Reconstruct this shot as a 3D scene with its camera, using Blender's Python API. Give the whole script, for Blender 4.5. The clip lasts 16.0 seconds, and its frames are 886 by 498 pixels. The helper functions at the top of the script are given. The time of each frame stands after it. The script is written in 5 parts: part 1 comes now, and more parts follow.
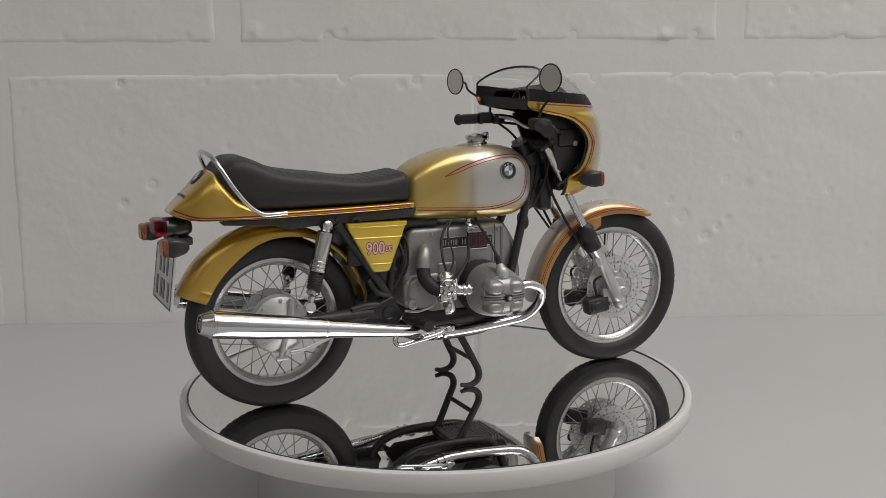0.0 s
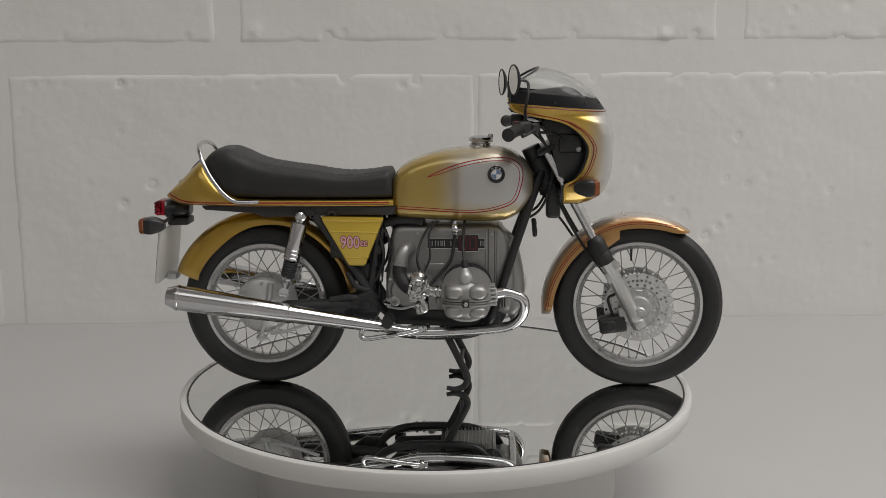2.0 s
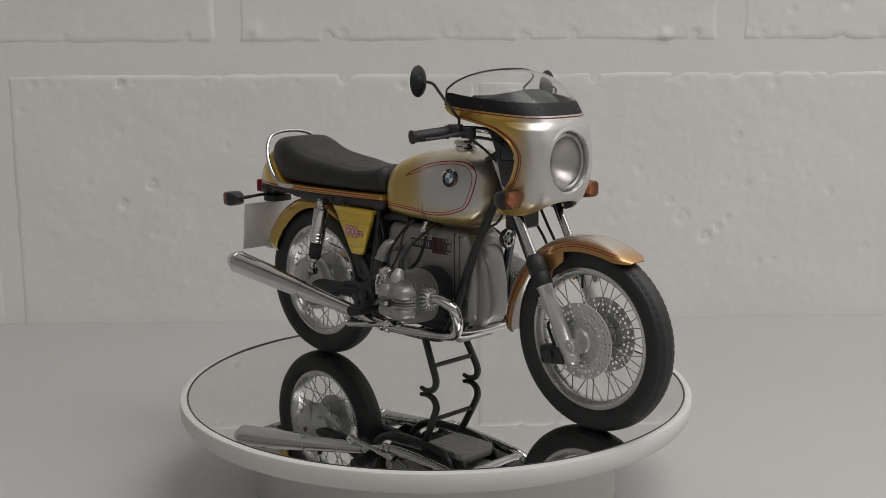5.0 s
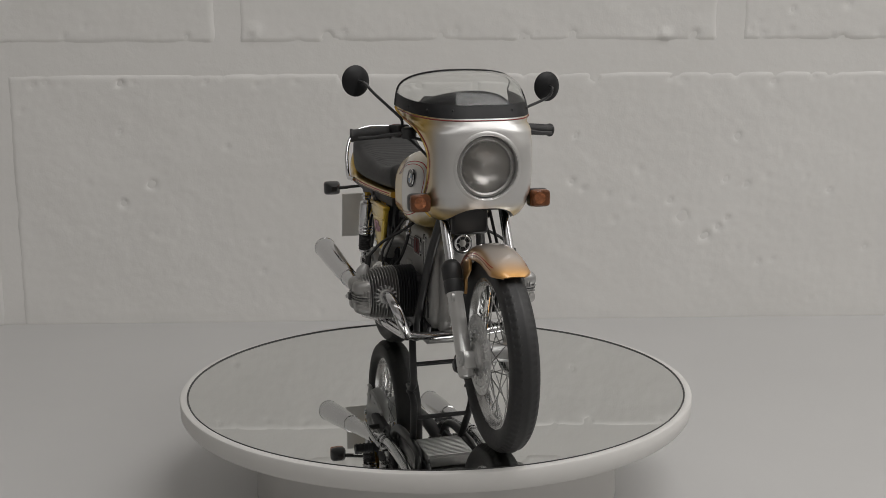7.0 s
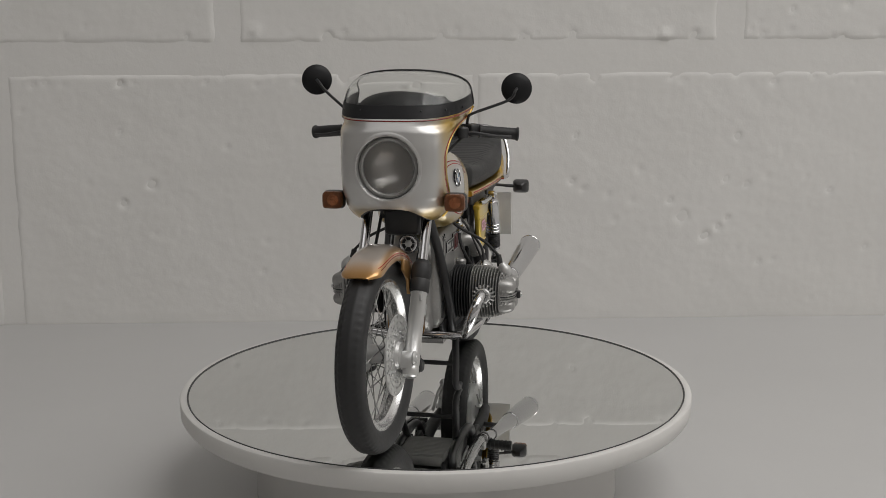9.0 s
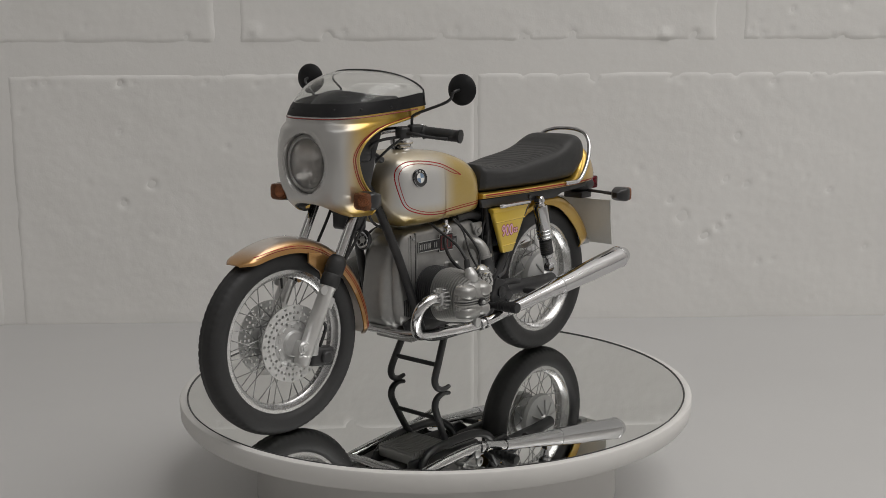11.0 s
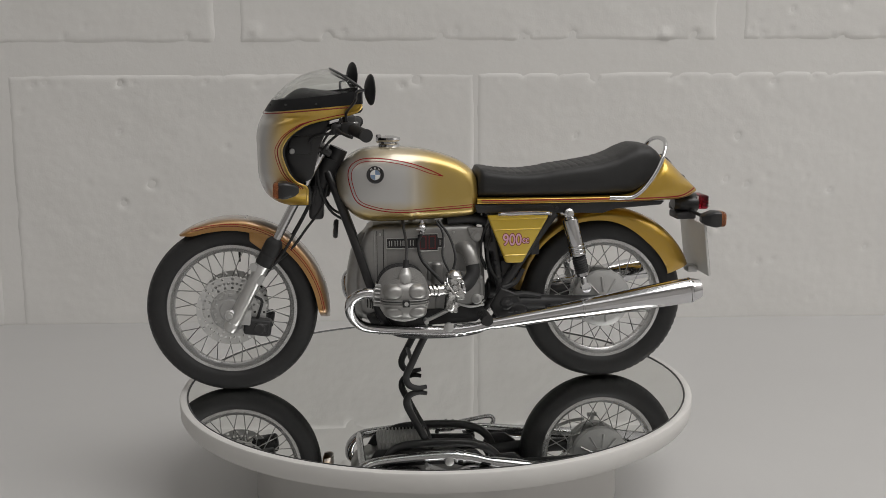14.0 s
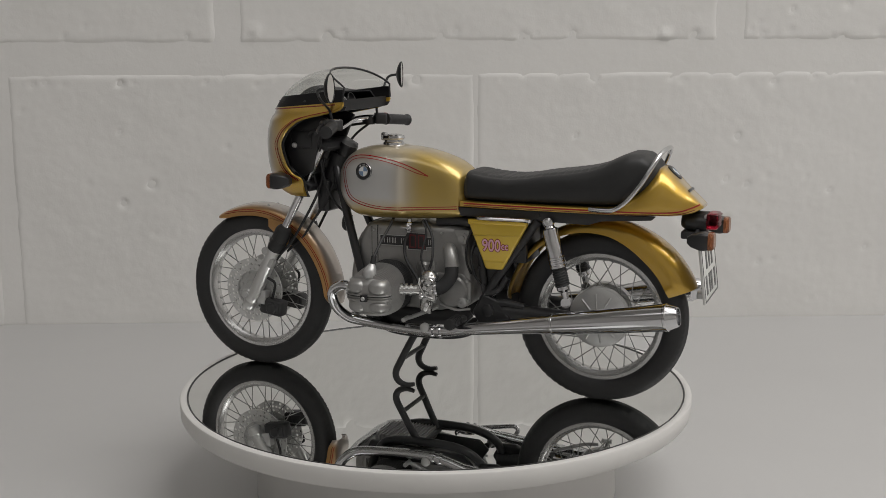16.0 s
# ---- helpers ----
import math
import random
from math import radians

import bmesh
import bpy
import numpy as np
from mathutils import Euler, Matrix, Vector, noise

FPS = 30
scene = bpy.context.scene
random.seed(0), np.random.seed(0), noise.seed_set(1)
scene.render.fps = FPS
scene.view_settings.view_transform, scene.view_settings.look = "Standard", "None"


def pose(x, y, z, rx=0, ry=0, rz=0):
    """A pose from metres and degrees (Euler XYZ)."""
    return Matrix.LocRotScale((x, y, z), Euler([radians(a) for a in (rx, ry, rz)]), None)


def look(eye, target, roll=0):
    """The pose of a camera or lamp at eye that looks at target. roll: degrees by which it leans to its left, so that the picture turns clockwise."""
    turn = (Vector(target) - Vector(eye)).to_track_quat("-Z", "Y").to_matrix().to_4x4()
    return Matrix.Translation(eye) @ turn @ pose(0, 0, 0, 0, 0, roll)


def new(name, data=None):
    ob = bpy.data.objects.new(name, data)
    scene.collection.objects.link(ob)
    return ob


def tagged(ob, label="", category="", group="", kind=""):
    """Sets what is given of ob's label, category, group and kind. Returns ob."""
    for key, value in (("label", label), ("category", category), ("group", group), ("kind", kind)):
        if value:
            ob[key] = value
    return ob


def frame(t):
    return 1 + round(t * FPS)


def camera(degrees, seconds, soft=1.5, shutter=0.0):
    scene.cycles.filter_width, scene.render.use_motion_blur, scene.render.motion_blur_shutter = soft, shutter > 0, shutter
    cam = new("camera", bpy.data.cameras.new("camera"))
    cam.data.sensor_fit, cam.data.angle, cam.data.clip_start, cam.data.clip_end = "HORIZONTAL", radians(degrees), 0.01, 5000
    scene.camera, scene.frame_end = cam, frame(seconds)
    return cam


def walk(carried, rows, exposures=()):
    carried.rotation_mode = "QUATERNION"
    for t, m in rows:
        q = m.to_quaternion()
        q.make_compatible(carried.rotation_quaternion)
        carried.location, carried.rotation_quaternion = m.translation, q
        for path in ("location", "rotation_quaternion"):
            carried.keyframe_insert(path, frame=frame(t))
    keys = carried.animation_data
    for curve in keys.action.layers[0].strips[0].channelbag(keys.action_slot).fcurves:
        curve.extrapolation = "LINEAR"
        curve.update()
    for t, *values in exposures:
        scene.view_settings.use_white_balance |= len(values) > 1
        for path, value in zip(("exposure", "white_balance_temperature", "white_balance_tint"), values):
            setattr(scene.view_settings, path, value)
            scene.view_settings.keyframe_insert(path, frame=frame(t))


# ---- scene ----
# ---------------------------------------------------------------- camera
cam = camera(42.6, 16.0, soft=0.55)
EYE = pose(0, -0.43885, 0.13287, 79.79, 0, -0.40) @ pose(0, 0, 0, 0, 0, -0.31)
walk(cam, [(0.0, EYE), (16.0, EYE)], [(0.0, 0.07), (4.2, 0.08), (6.3, 0.05), (8.0, -0.05), (9.2, -0.05), (11.3, 0.03), (16.0, 0.11)])

# ---------------------------------------------------------------- world and lamps
world = bpy.data.worlds.new("room_dark")
scene.world = world
world.use_nodes = True
world.node_tree.nodes["Background"].inputs[0].default_value = (0.9, 0.95, 1.0, 1)
world.node_tree.nodes["Background"].inputs[1].default_value = 0.02
scene.view_settings.exposure = 0.0


def area_lamp(name, eye, target, sx, sy, watts, color):
    d = bpy.data.lights.new(name, "AREA")
    d.shape, d.size, d.size_y, d.energy, d.color = "RECTANGLE", sx, sy, watts, color
    ob = new(name, d)
    ob.matrix_world = look(eye, target)
    return ob


area_lamp("unseen_ceiling_light_lamp", (1.05, -0.50, 1.62), (1.05, -0.50, 0), 1.8, 1.30, 27, (1.0, 0.98, 0.965))
# weak fill from the left, an added lamp without a known source
area_lamp("unseen_ceiling_light_lamp", (-0.70, -1.25, 1.62), (-0.70, -1.25, 0), 1.6, 0.90, 4.0, (1.0, 0.98, 0.965))


# ---------------------------------------------------------------- materials
class Nodes:
    """Short hand for one node material."""

    def __init__(self, name, color=(0.5, 0.5, 0.5), rough=0.5, metal=0.0):
        self.m = bpy.data.materials.new(name)
        self.m.use_nodes = True
        self.t = self.m.node_tree
        self.b = self.t.nodes["Principled BSDF"]
        self.set("Base Color", (*color, 1))
        self.set("Roughness", rough)
        self.set("Metallic", metal)

    def set(self, key, v):
        if hasattr(v, "node"):
            self.t.links.new(v, self.b.inputs[key])
        else:
            self.b.inputs[key].default_value = v

    def node(self, kind, **ins):
        n = self.t.nodes.new(kind)
        for k, v in ins.items():
            key = int(k[1:]) if k[0] == "i" and k[1:].isdigit() else k.replace("_", " ")
            if hasattr(v, "node"):
                self.t.links.new(v, n.inputs[key])
            else:
                n.inputs[key].default_value = v
        return n

    def coords(self):
        return self.node("ShaderNodeTexCoord").outputs["Object"]

    def noise(self, scale, detail=4, rough=0.6, at=None):
        return self.node("ShaderNodeTexNoise", Vector=at or self.coords(), Scale=scale, Detail=detail, Roughness=rough).outputs["Fac"]

    def math(self, op, a, b=0.0, clamp=False):
        n = self.node("ShaderNodeMath", i0=a, i1=b)
        n.operation, n.use_clamp = op, clamp
        return n.outputs[0]

    def ramp(self, f, a, b):
        n = self.node("ShaderNodeMapRange", Value=f)
        n.interpolation_type = "SMOOTHSTEP"
        n.inputs["From Min"].default_value, n.inputs["From Max"].default_value = a, b
        return n.outputs[0]

    def mix(self, f, a, b):
        n = self.t.nodes.new("ShaderNodeMix")
        n.data_type = "RGBA"
        for i, v in ((0, f), (6, a), (7, b)):
            if hasattr(v, "node"):
                self.t.links.new(v, n.inputs[i])
            else:
                n.inputs[i].default_value = v if i == 0 else (*v, 1)
        return n.outputs[2]

    def bump(self, h, strength, dist, under=None):
        n = self.node("ShaderNodeBump", Height=h, Strength=strength, Distance=dist)
        if under:
            self.t.links.new(under, n.inputs["Normal"])
        self.set("Normal", n.outputs[0])
        return n.outputs[0]

    def vary(self, scale, a, b, rough=None):
        """Colour between a and b by a noise, roughness between two values by a finer one."""
        self.set("Base Color", self.mix(self.noise(scale), a, b))
        if rough:
            n = self.node("ShaderNodeMapRange", Value=self.noise(scale * 3.1, 6))
            n.inputs["To Min"].default_value, n.inputs["To Max"].default_value = rough
            self.set("Roughness", n.outputs[0])
        return self


def wall_paint():
    k = Nodes("white_masonry_paint", rough=0.55)
    k.vary(9, (0.70, 0.69, 0.665), (0.76, 0.75, 0.73), (0.45, 0.65))
    low = k.bump(k.noise(22, 2), 0.25, 0.003)
    mid = k.bump(k.noise(120, 4, 0.6), 0.22, 0.0008, low)
    k.bump(k.noise(900, 3), 0.12, 0.0003, mid)
    return k.m


def table_top():
    k = Nodes("white_laminate", rough=0.3)
    k.vary(6, (0.47, 0.466, 0.46), (0.51, 0.506, 0.50), (0.36, 0.42))
    return k.m


def platter_plastic():
    k = Nodes("white_plastic", rough=0.4)
    k.vary(40, (0.60, 0.59, 0.57), (0.64, 0.63, 0.61), (0.4, 0.52))
    k.bump(k.noise(2500, 2), 0.08, 0.0001)
    return k.m


def mirror_glass():
    k = Nodes("mirror_glass", (0.80, 0.81, 0.80), 0.01, 1.0)
    smear = k.node("ShaderNodeMapRange", Value=k.noise(60, 5))
    smear.inputs["To Min"].default_value, smear.inputs["To Max"].default_value = 0.004, 0.02
    k.set("Roughness", smear.outputs[0])
    return k.m


def plain_room():
    k = Nodes("room_paint", rough=0.8)
    k.vary(2, (0.58, 0.565, 0.545), (0.66, 0.645, 0.625), (0.7, 0.9))
    return k.m


WALL, TABLE, PLASTIC, MIRROR, ROOM = wall_paint(), table_top(), platter_plastic(), mirror_glass(), plain_room()
# near-black colour for the shade in the gap between mirror and rim
GAP_SHADE = Nodes("gap_shade", (0.05, 0.05, 0.05), 0.5).m
FLOORING = Nodes("grey_carpet").vary(30, (0.10, 0.10, 0.11), (0.16, 0.16, 0.17), (0.8, 0.95)).m


# ---------------------------------------------------------------- mesh helpers
def finish(name, bm, material, parent=None, label="", sharp=35):
    me = bpy.data.meshes.new(name)
    bmesh.ops.recalc_face_normals(bm, faces=bm.faces)
    bm.to_mesh(me)
    bm.free()
    me.polygons.foreach_set("use_smooth", [True] * len(me.polygons))
    me.set_sharp_from_angle(angle=radians(sharp))
    me.materials.append(material)
    ob = new(name, me)
    if parent:
        ob.parent = parent
    if label:
        ob["label"] = label
    return ob


def part(name, bm, material, parent, label="", sharp=35):
    return finish(name, bm, material, parent, label, sharp)


def box(bm, lo, hi, bevel=0.0, seg=2, m=None):
    """A box between two corners with rounded edges, added to bm."""
    t = bmesh.new()
    bmesh.ops.create_cube(t, size=1)
    c = (Vector(lo) + Vector(hi)) / 2
    d = Vector(hi) - Vector(lo)
    for v in t.verts:
        v.co = Vector((v.co.x * d.x, v.co.y * d.y, v.co.z * d.z))
    if bevel:
        bmesh.ops.bevel(t, geom=list(t.edges), offset=bevel, segments=seg, affect="EDGES", profile=0.5)
    bmesh.ops.transform(t, matrix=(m or Matrix()) @ Matrix.Translation(c), verts=t.verts)
    join(bm, t)
    return bm


def join(bm, t):
    """Adds the bmesh t to bm and frees it."""
    made = [bm.verts.new(v.co) for v in t.verts]
    t.verts.index_update()
    for f in t.faces:
        try:
            bm.faces.new([made[v.index] for v in f.verts])
        except ValueError:
            pass
    t.free()


def lathe(bm, profile, seg=48, m=None, close=False):
    """Turns (radius, height) pairs round the local z axis."""
    m = m or Matrix()
    rings = []
    for r, h in profile:
        if r <= 1e-9:
            rings.append([bm.verts.new(m @ Vector((0, 0, h)))])
        else:
            rings.append([bm.verts.new(m @ Vector((r * math.cos(a), r * math.sin(a), h))) for a in (2 * math.pi * i / seg for i in range(seg))])
    pairs = list(zip(rings, rings[1:])) + ([(rings[-1], rings[0])] if close else [])
    for a, b in pairs:
        for i in range(seg):
            j = (i + 1) % seg
            if len(a) == 1 and len(b) > 1:
                bm.faces.new((a[0], b[i], b[j]))
            elif len(b) == 1 and len(a) > 1:
                bm.faces.new((a[i], a[j], b[0]))
            elif len(a) > 1:
                bm.faces.new((a[i], a[j], b[j], b[i]))
    return bm


# ---------------------------------------------------------------- the room
WALL_Y, WALL_TURN, TABLE_Z = 0.276, 0.9, -0.042
WALL_AT = pose(0, WALL_Y, 0, 0, 0, WALL_TURN)


def slab(name, lo, hi, material, kind="structure", bevel=0.0):
    bm = bmesh.new()
    box(bm, lo, hi, bevel)
    return tagged(finish(name, bm, material), kind=kind)


wall = slab("wall_north", (-2.0, 0.0005, -0.79), (2.0, 0.12, 1.7), WALL)
wall.matrix_world = WALL_AT
tagged(wall, "white painted block wall with raised mortar lines", "wall")
# unseen box of walls, ceiling and floor, added for bounce light and reflections
tagged(slab("wall_south", (-2.0, -2.4, -0.79), (2.0, -2.3, 1.7), ROOM), "unseen plain wall added to bounce light and show in the chrome", "wall")
tagged(slab("wall_west", (-2.1, -2.3, -0.79), (-2.0, 0.5, 1.7), ROOM), "unseen plain wall added to bounce light and show in the chrome", "wall")
tagged(slab("wall_east", (2.0, -2.3, -0.79), (2.1, 0.5, 1.7), ROOM), "unseen plain wall added to bounce light and show in the chrome", "wall")
tagged(slab("ceiling", (-2.1, -2.4, 1.7), (2.1, 0.5, 1.75), ROOM), "unseen plain ceiling added to bounce light", "ceiling")
tagged(slab("floor", (-2.1, -2.4, -0.84), (2.1, 0.5, -0.79), FLOORING), "unseen grey floor added to close the room", "floor")


# chips and dents that show on the wall: place, radius, depth
DENTS = [(-0.128, 0.149, 0.0040, -0.0022), (-0.121, 0.144, 0.0036, 0.0014), (-0.110, 0.142, 0.0042, -0.0016), (-0.178, 0.047, 0.0030, 0.0020), (-0.196, 0.035, 0.0028, 0.0018),
         (0.158, 0.024, 0.0042, 0.0018), (0.173, 0.011, 0.0036, 0.0020), (0.181, 0.017, 0.0026, 0.0016), (0.187, 0.022, 0.0022, 0.0014), (0.208, -0.006, 0.0018, 0.0014),
         (-0.011, 0.111, 0.0034, 0.0018), (-0.020, 0.108, 0.0026, 0.0014), (0.055, 0.137, 0.0040, 0.0012), (0.144, 0.138, 0.0036, -0.0020), (0.152, 0.115, 0.0040, 0.0012),
         (0.162, 0.138, 0.0030, 0.0020), (-0.130, 0.070, 0.0018, 0.0012), (0.089, 0.076, 0.0018, 0.0012), (0.087, 0.047, 0.0024, 0.0016), (0.094, 0.042, 0.0020, 0.0014), (0.252, 0.040, 0.0018, 0.0012)]


def wall_block(x0, x1, z0, z1, fine):
    """One painted block: rounded worn edges, shallow dents and a few deep pits."""
    w, h = x1 - x0, z1 - z0
    nx, nz = (int(w / 0.0016), int(h / 0.0016)) if fine else (6, 5)
    rnd = random.Random(int(x0 * 1000) * 31 + int(z0 * 1000))
    pits = []
    if fine:
        for _ in range(26):
            pits.append((x0 + rnd.random() * w, z0 + rnd.random() * h, rnd.uniform(0.0008, 0.0028), rnd.uniform(0.0004, 0.0014)))
        for _ in range(30):
            pits.append((x0 + rnd.random() * w, rnd.choice((z0 + rnd.uniform(0, 0.007), z1 - rnd.uniform(0, 0.007))), rnd.uniform(0.0008, 0.0034), rnd.uniform(0.0004, 0.0013)))
        pits += [p for p in DENTS if x0 < p[0] < x1 and z0 - 0.004 < p[1] < z1 + 0.004]
    verts, faces = [], []
    for j in range(nz + 1):
        for i in range(nx + 1):
            x, z = x0 + w * i / nx, z0 + h * j / nz
            e = min(x - x0, x1 - x, z - z0, z1 - z)
            n1 = noise.noise(Vector((x * 70, 3.1, z * 70)))
            soft = 0.0028 + 0.0022 * n1 + 0.0016 * noise.noise(Vector((x * 190, 8.0, z * 190)))
            q = max(0.0, 1 - e / soft)
            y = 0.0008 * q * q
            if fine:
                y += 0.0004 * noise.noise(Vector((x * 22, 0.4, z * 28))) + 0.00016 * n1
                y += 0.00010 * noise.noise(Vector((x * 260, 1.7, z * 260)))
                for px, pz, r, d in pits:
                    k = ((x - px) ** 2 + (z - pz) ** 2) / (r * r)
                    if k < 3:
                        y += d * math.exp(-k * 1.4) * (0.7 + 0.6 * noise.noise(Vector((x * 400, 5, z * 400))))
            verts.append((x, y, z))
    for j in range(nz):
        for i in range(nx):
            a = j * (nx + 1) + i
            faces.append((a, a + 1, a + nx + 2, a + nx + 1))
    me = bpy.data.meshes.new("block")
    me.from_pydata(verts, [], faces)
    me.polygons.foreach_set("use_smooth", [True] * len(faces))
    me.materials.append(WALL)
    ob = new("block", me)
    ob.parent = wall
    return ob


COURSES = (
    (-0.125, 0.1155, ((-0.57, -0.2755), (-0.2640, 0.0253), (0.0265, 0.325), (0.332, 0.62))),
    (0.1345, 0.375, ((-0.44, -0.1345), (-0.1195, 0.1765), (0.1925, 0.49))),
    (-0.385, -0.142, ((-0.44, -0.13), (-0.12, 0.18), (0.19, 0.49))),
    (0.392, 0.633, ((-0.57, -0.275), (-0.264, 0.022), (0.03, 0.325), (0.33, 0.62))),
)
for z0, z1, spans in COURSES:
    for x0, x1 in spans:
        wall_block(x0, x1, z0, z1, z1 > 0 and z0 < 0.3)

# the table
table = tagged(new("table"), "white laminate table standing against the wall", "table")
bm = bmesh.new()
box(bm, (-0.9, -0.75, TABLE_Z - 0.028), (0.9, WALL_Y, TABLE_Z), 0.0015)
for v in bm.verts:
    if v.co.y > 0.1:
        v.co.y += v.co.x * math.tan(radians(WALL_TURN)) - 0.0002
part("tabletop", bm, TABLE, table)
for x, y in ((-0.82, -0.68), (0.82, -0.68), (-0.82, 0.2), (0.82, 0.2)):
    bm = bmesh.new()
    box(bm, (x - 0.025, y - 0.025, -0.79), (x + 0.025, y + 0.025, TABLE_Z - 0.028), 0.003)
    part("leg", bm, TABLE, table)

# unseen ceiling fittings, added above the main lamp and the left fill
for x, y, w, d in ((1.05, -0.50, 0.93, 0.68), (-0.70, -1.25, 0.84, 0.49)):
    fitting = tagged(new("ceiling_light"), "unseen white ceiling fitting added above an area lamp", "lamp")
    bm = bmesh.new()
    box(bm, (x - w, y - d, 1.63), (x + w, y + d, 1.70), 0.005)
    part("housing", bm, PLASTIC, fitting)

# ---------------------------------------------------------------- the turntable
turntable = tagged(new("turntable"), "white plastic display turntable with a mirror top on the table", "turntable")
bm = bmesh.new()
lathe(bm, [(0.0, TABLE_Z), (0.071, TABLE_Z), (0.072, TABLE_Z + 0.001), (0.0705, -0.0078), (0.0, -0.0078)], 128)
part("base", bm, PLASTIC, turntable)
bm = bmesh.new()
lathe(bm, [(0.0, -0.0073), (0.097, -0.0073), (0.0993, -0.0068), (0.1001, -0.0056), (0.1003, -0.0006), (0.1000, -0.0001), (0.0992, 0.0002), (0.0979, 0.0002), (0.0976, 0.0001),
           (0.0976, -0.0012), (0.0, -0.0012)], 160)
platter = part("platter", bm, PLASTIC, turntable)
bm = bmesh.new()
lathe(bm, [(0.0, -0.0010), (0.09735, -0.0010), (0.09735, -0.0001), (0.0972, 0.0), (0.0, 0.0)], 160)
part("mirror_disc", bm, MIRROR, platter, "round mirror glass", 8)
# dark ring that paints in the shadowed gap inside the raised rim
bm = bmesh.new()
lathe(bm, [(0.0969, 0.00003), (0.0975, 0.00003), (0.0975, 0.0004), (0.0973, 0.0004)], 160, close=True)
part("gap_shade_ring", bm, GAP_SHADE, platter)

# ---------------------------------------------------------------- the model motorcycle (authored in tenths of a millimetre: x forward, y to its left)
from mathutils.bvhtree import BVHTree

S = 1e-4


def smoke_paint(name, silver, gold, mask, metal=0.8):
    """Metallic paint that fades from silver to gold, under clear lacquer."""
    k = Nodes(name, rough=0.34, metal=0.75)
    sep = k.node("ShaderNodeSeparateXYZ", Vector=k.coords()).outputs
    x, y, z = (k.math("MULTIPLY", sep[i], 10000.0) for i in range(3))
    wob = k.math("MULTIPLY", k.math("SUBTRACT", k.noise(260, 3), 0.5), 24.0)
    f = mask(k, x, k.math("ABSOLUTE", y), k.math("ADD", z, wob))
    col = k.mix(f, gold, silver)
    flake = k.ramp(k.noise(9000, 2), 0.35, 0.7)
    k.set("Base Color", k.mix(k.math("MULTIPLY", flake, 0.08), col, (0.9, 0.84, 0.7)))
    k.set("Metallic", k.math("ADD", k.math("MULTIPLY", f, -0.15), metal))
    k.set("Coat Weight", 1.0)
    k.set("Coat Roughness", 0.06)
    return k.m


def both(k, a, b):
    return k.math("MULTIPLY", a, b)


SILVER, GOLD = (0.51, 0.507, 0.50), (0.54, 0.335, 0.03)
TANK_PAINT = smoke_paint("tank_paint", (0.53, 0.527, 0.52), (0.47, 0.325, 0.07),
                         lambda k, x, y, z: both(k, both(k, k.ramp(x, -10, 150), k.ramp(z, 680, 760)), both(k, k.ramp(x, 420, 320), k.math("SUBTRACT", 1.0, k.math("MULTIPLY", k.ramp(z, 860, 945), 0.55)))), 0.7)
FAIRING_PAINT = smoke_paint("fairing_paint", SILVER, GOLD, lambda k, x, y, z: both(k, both(k, k.ramp(x, 540, 650), k.ramp(z, 735, 810)), k.ramp(y, 212, 158)))
FENDER_PAINT = smoke_paint("fender_paint", (0.54, 0.48, 0.43), (0.46, 0.235, 0.06), lambda k, x, y, z: both(k, k.ramp(y, 66, 38), k.ramp(x, 975, 880)))
TAIL_PAINT = smoke_paint("tail_paint", (0.52, 0.42, 0.25), GOLD, lambda k, x, y, z: both(k, k.ramp(x, -900, -1000), k.ramp(y, 60, 20)))
REAR_FENDER_PAINT = smoke_paint("rear_fender_paint", (0.32, 0.18, 0.02), (0.54, 0.325, 0.025), lambda k, x, y, z: both(k, k.ramp(z, 560, 470), k.ramp(x, -500, -420)))
COVER_PAINT = smoke_paint("cover_paint", (0.68, 0.47, 0.03), (0.70, 0.46, 0.018), lambda k, x, y, z: k.ramp(z, 690, 640), 0.6)


def rubber():
    k = Nodes("black_rubber", rough=0.62)
    k.vary(300, (0.014, 0.014, 0.0145), (0.023, 0.023, 0.0235), (0.46, 0.66))
    k.set("Specular IOR Level", 0.5)
    k.bump(k.noise(4000, 3), 0.15, 0.00008)
    return k.m


def leather():
    k = Nodes("black_vinyl", rough=0.55)
    k.vary(200, (0.022, 0.022, 0.022), (0.032, 0.032, 0.032), (0.42, 0.6))
    k.set("Specular IOR Level", 0.35)
    k.bump(k.noise(3000, 4, 0.7), 0.3, 0.0001)
    return k.m


def chrome():
    k = Nodes("chrome", (0.62, 0.62, 0.63), 0.07, 1.0)
    n = k.node("ShaderNodeMapRange", Value=k.noise(500, 4))
    n.inputs["To Min"].default_value, n.inputs["To Max"].default_value = 0.08, 0.18
    k.set("Roughness", n.outputs[0])
    return k.m


def cast_metal(name, a, b, rough=(0.32, 0.48), metal=0.75, grain=0.0):
    k = Nodes(name, rough=0.4, metal=metal)
    k.vary(420, a, b, rough)
    if grain:
        k.bump(k.noise(2600, 3), grain, 0.00006)
    return k.m


RUBBER, LEATHER, CHROME = rubber(), leather(), chrome()
ALU = cast_metal("silver_cast_alloy", (0.44, 0.44, 0.435), (0.54, 0.54, 0.53), (0.32, 0.46), 0.5, 0.1)
ENGINE_GREY = cast_metal("grey_engine_casting", (0.28, 0.277, 0.268), (0.36, 0.356, 0.346), (0.30, 0.42), 0.55, 0.12)
RIM_ALU = Nodes("satin_rim_alloy", (0.66, 0.66, 0.655), 0.26, 0.8).m
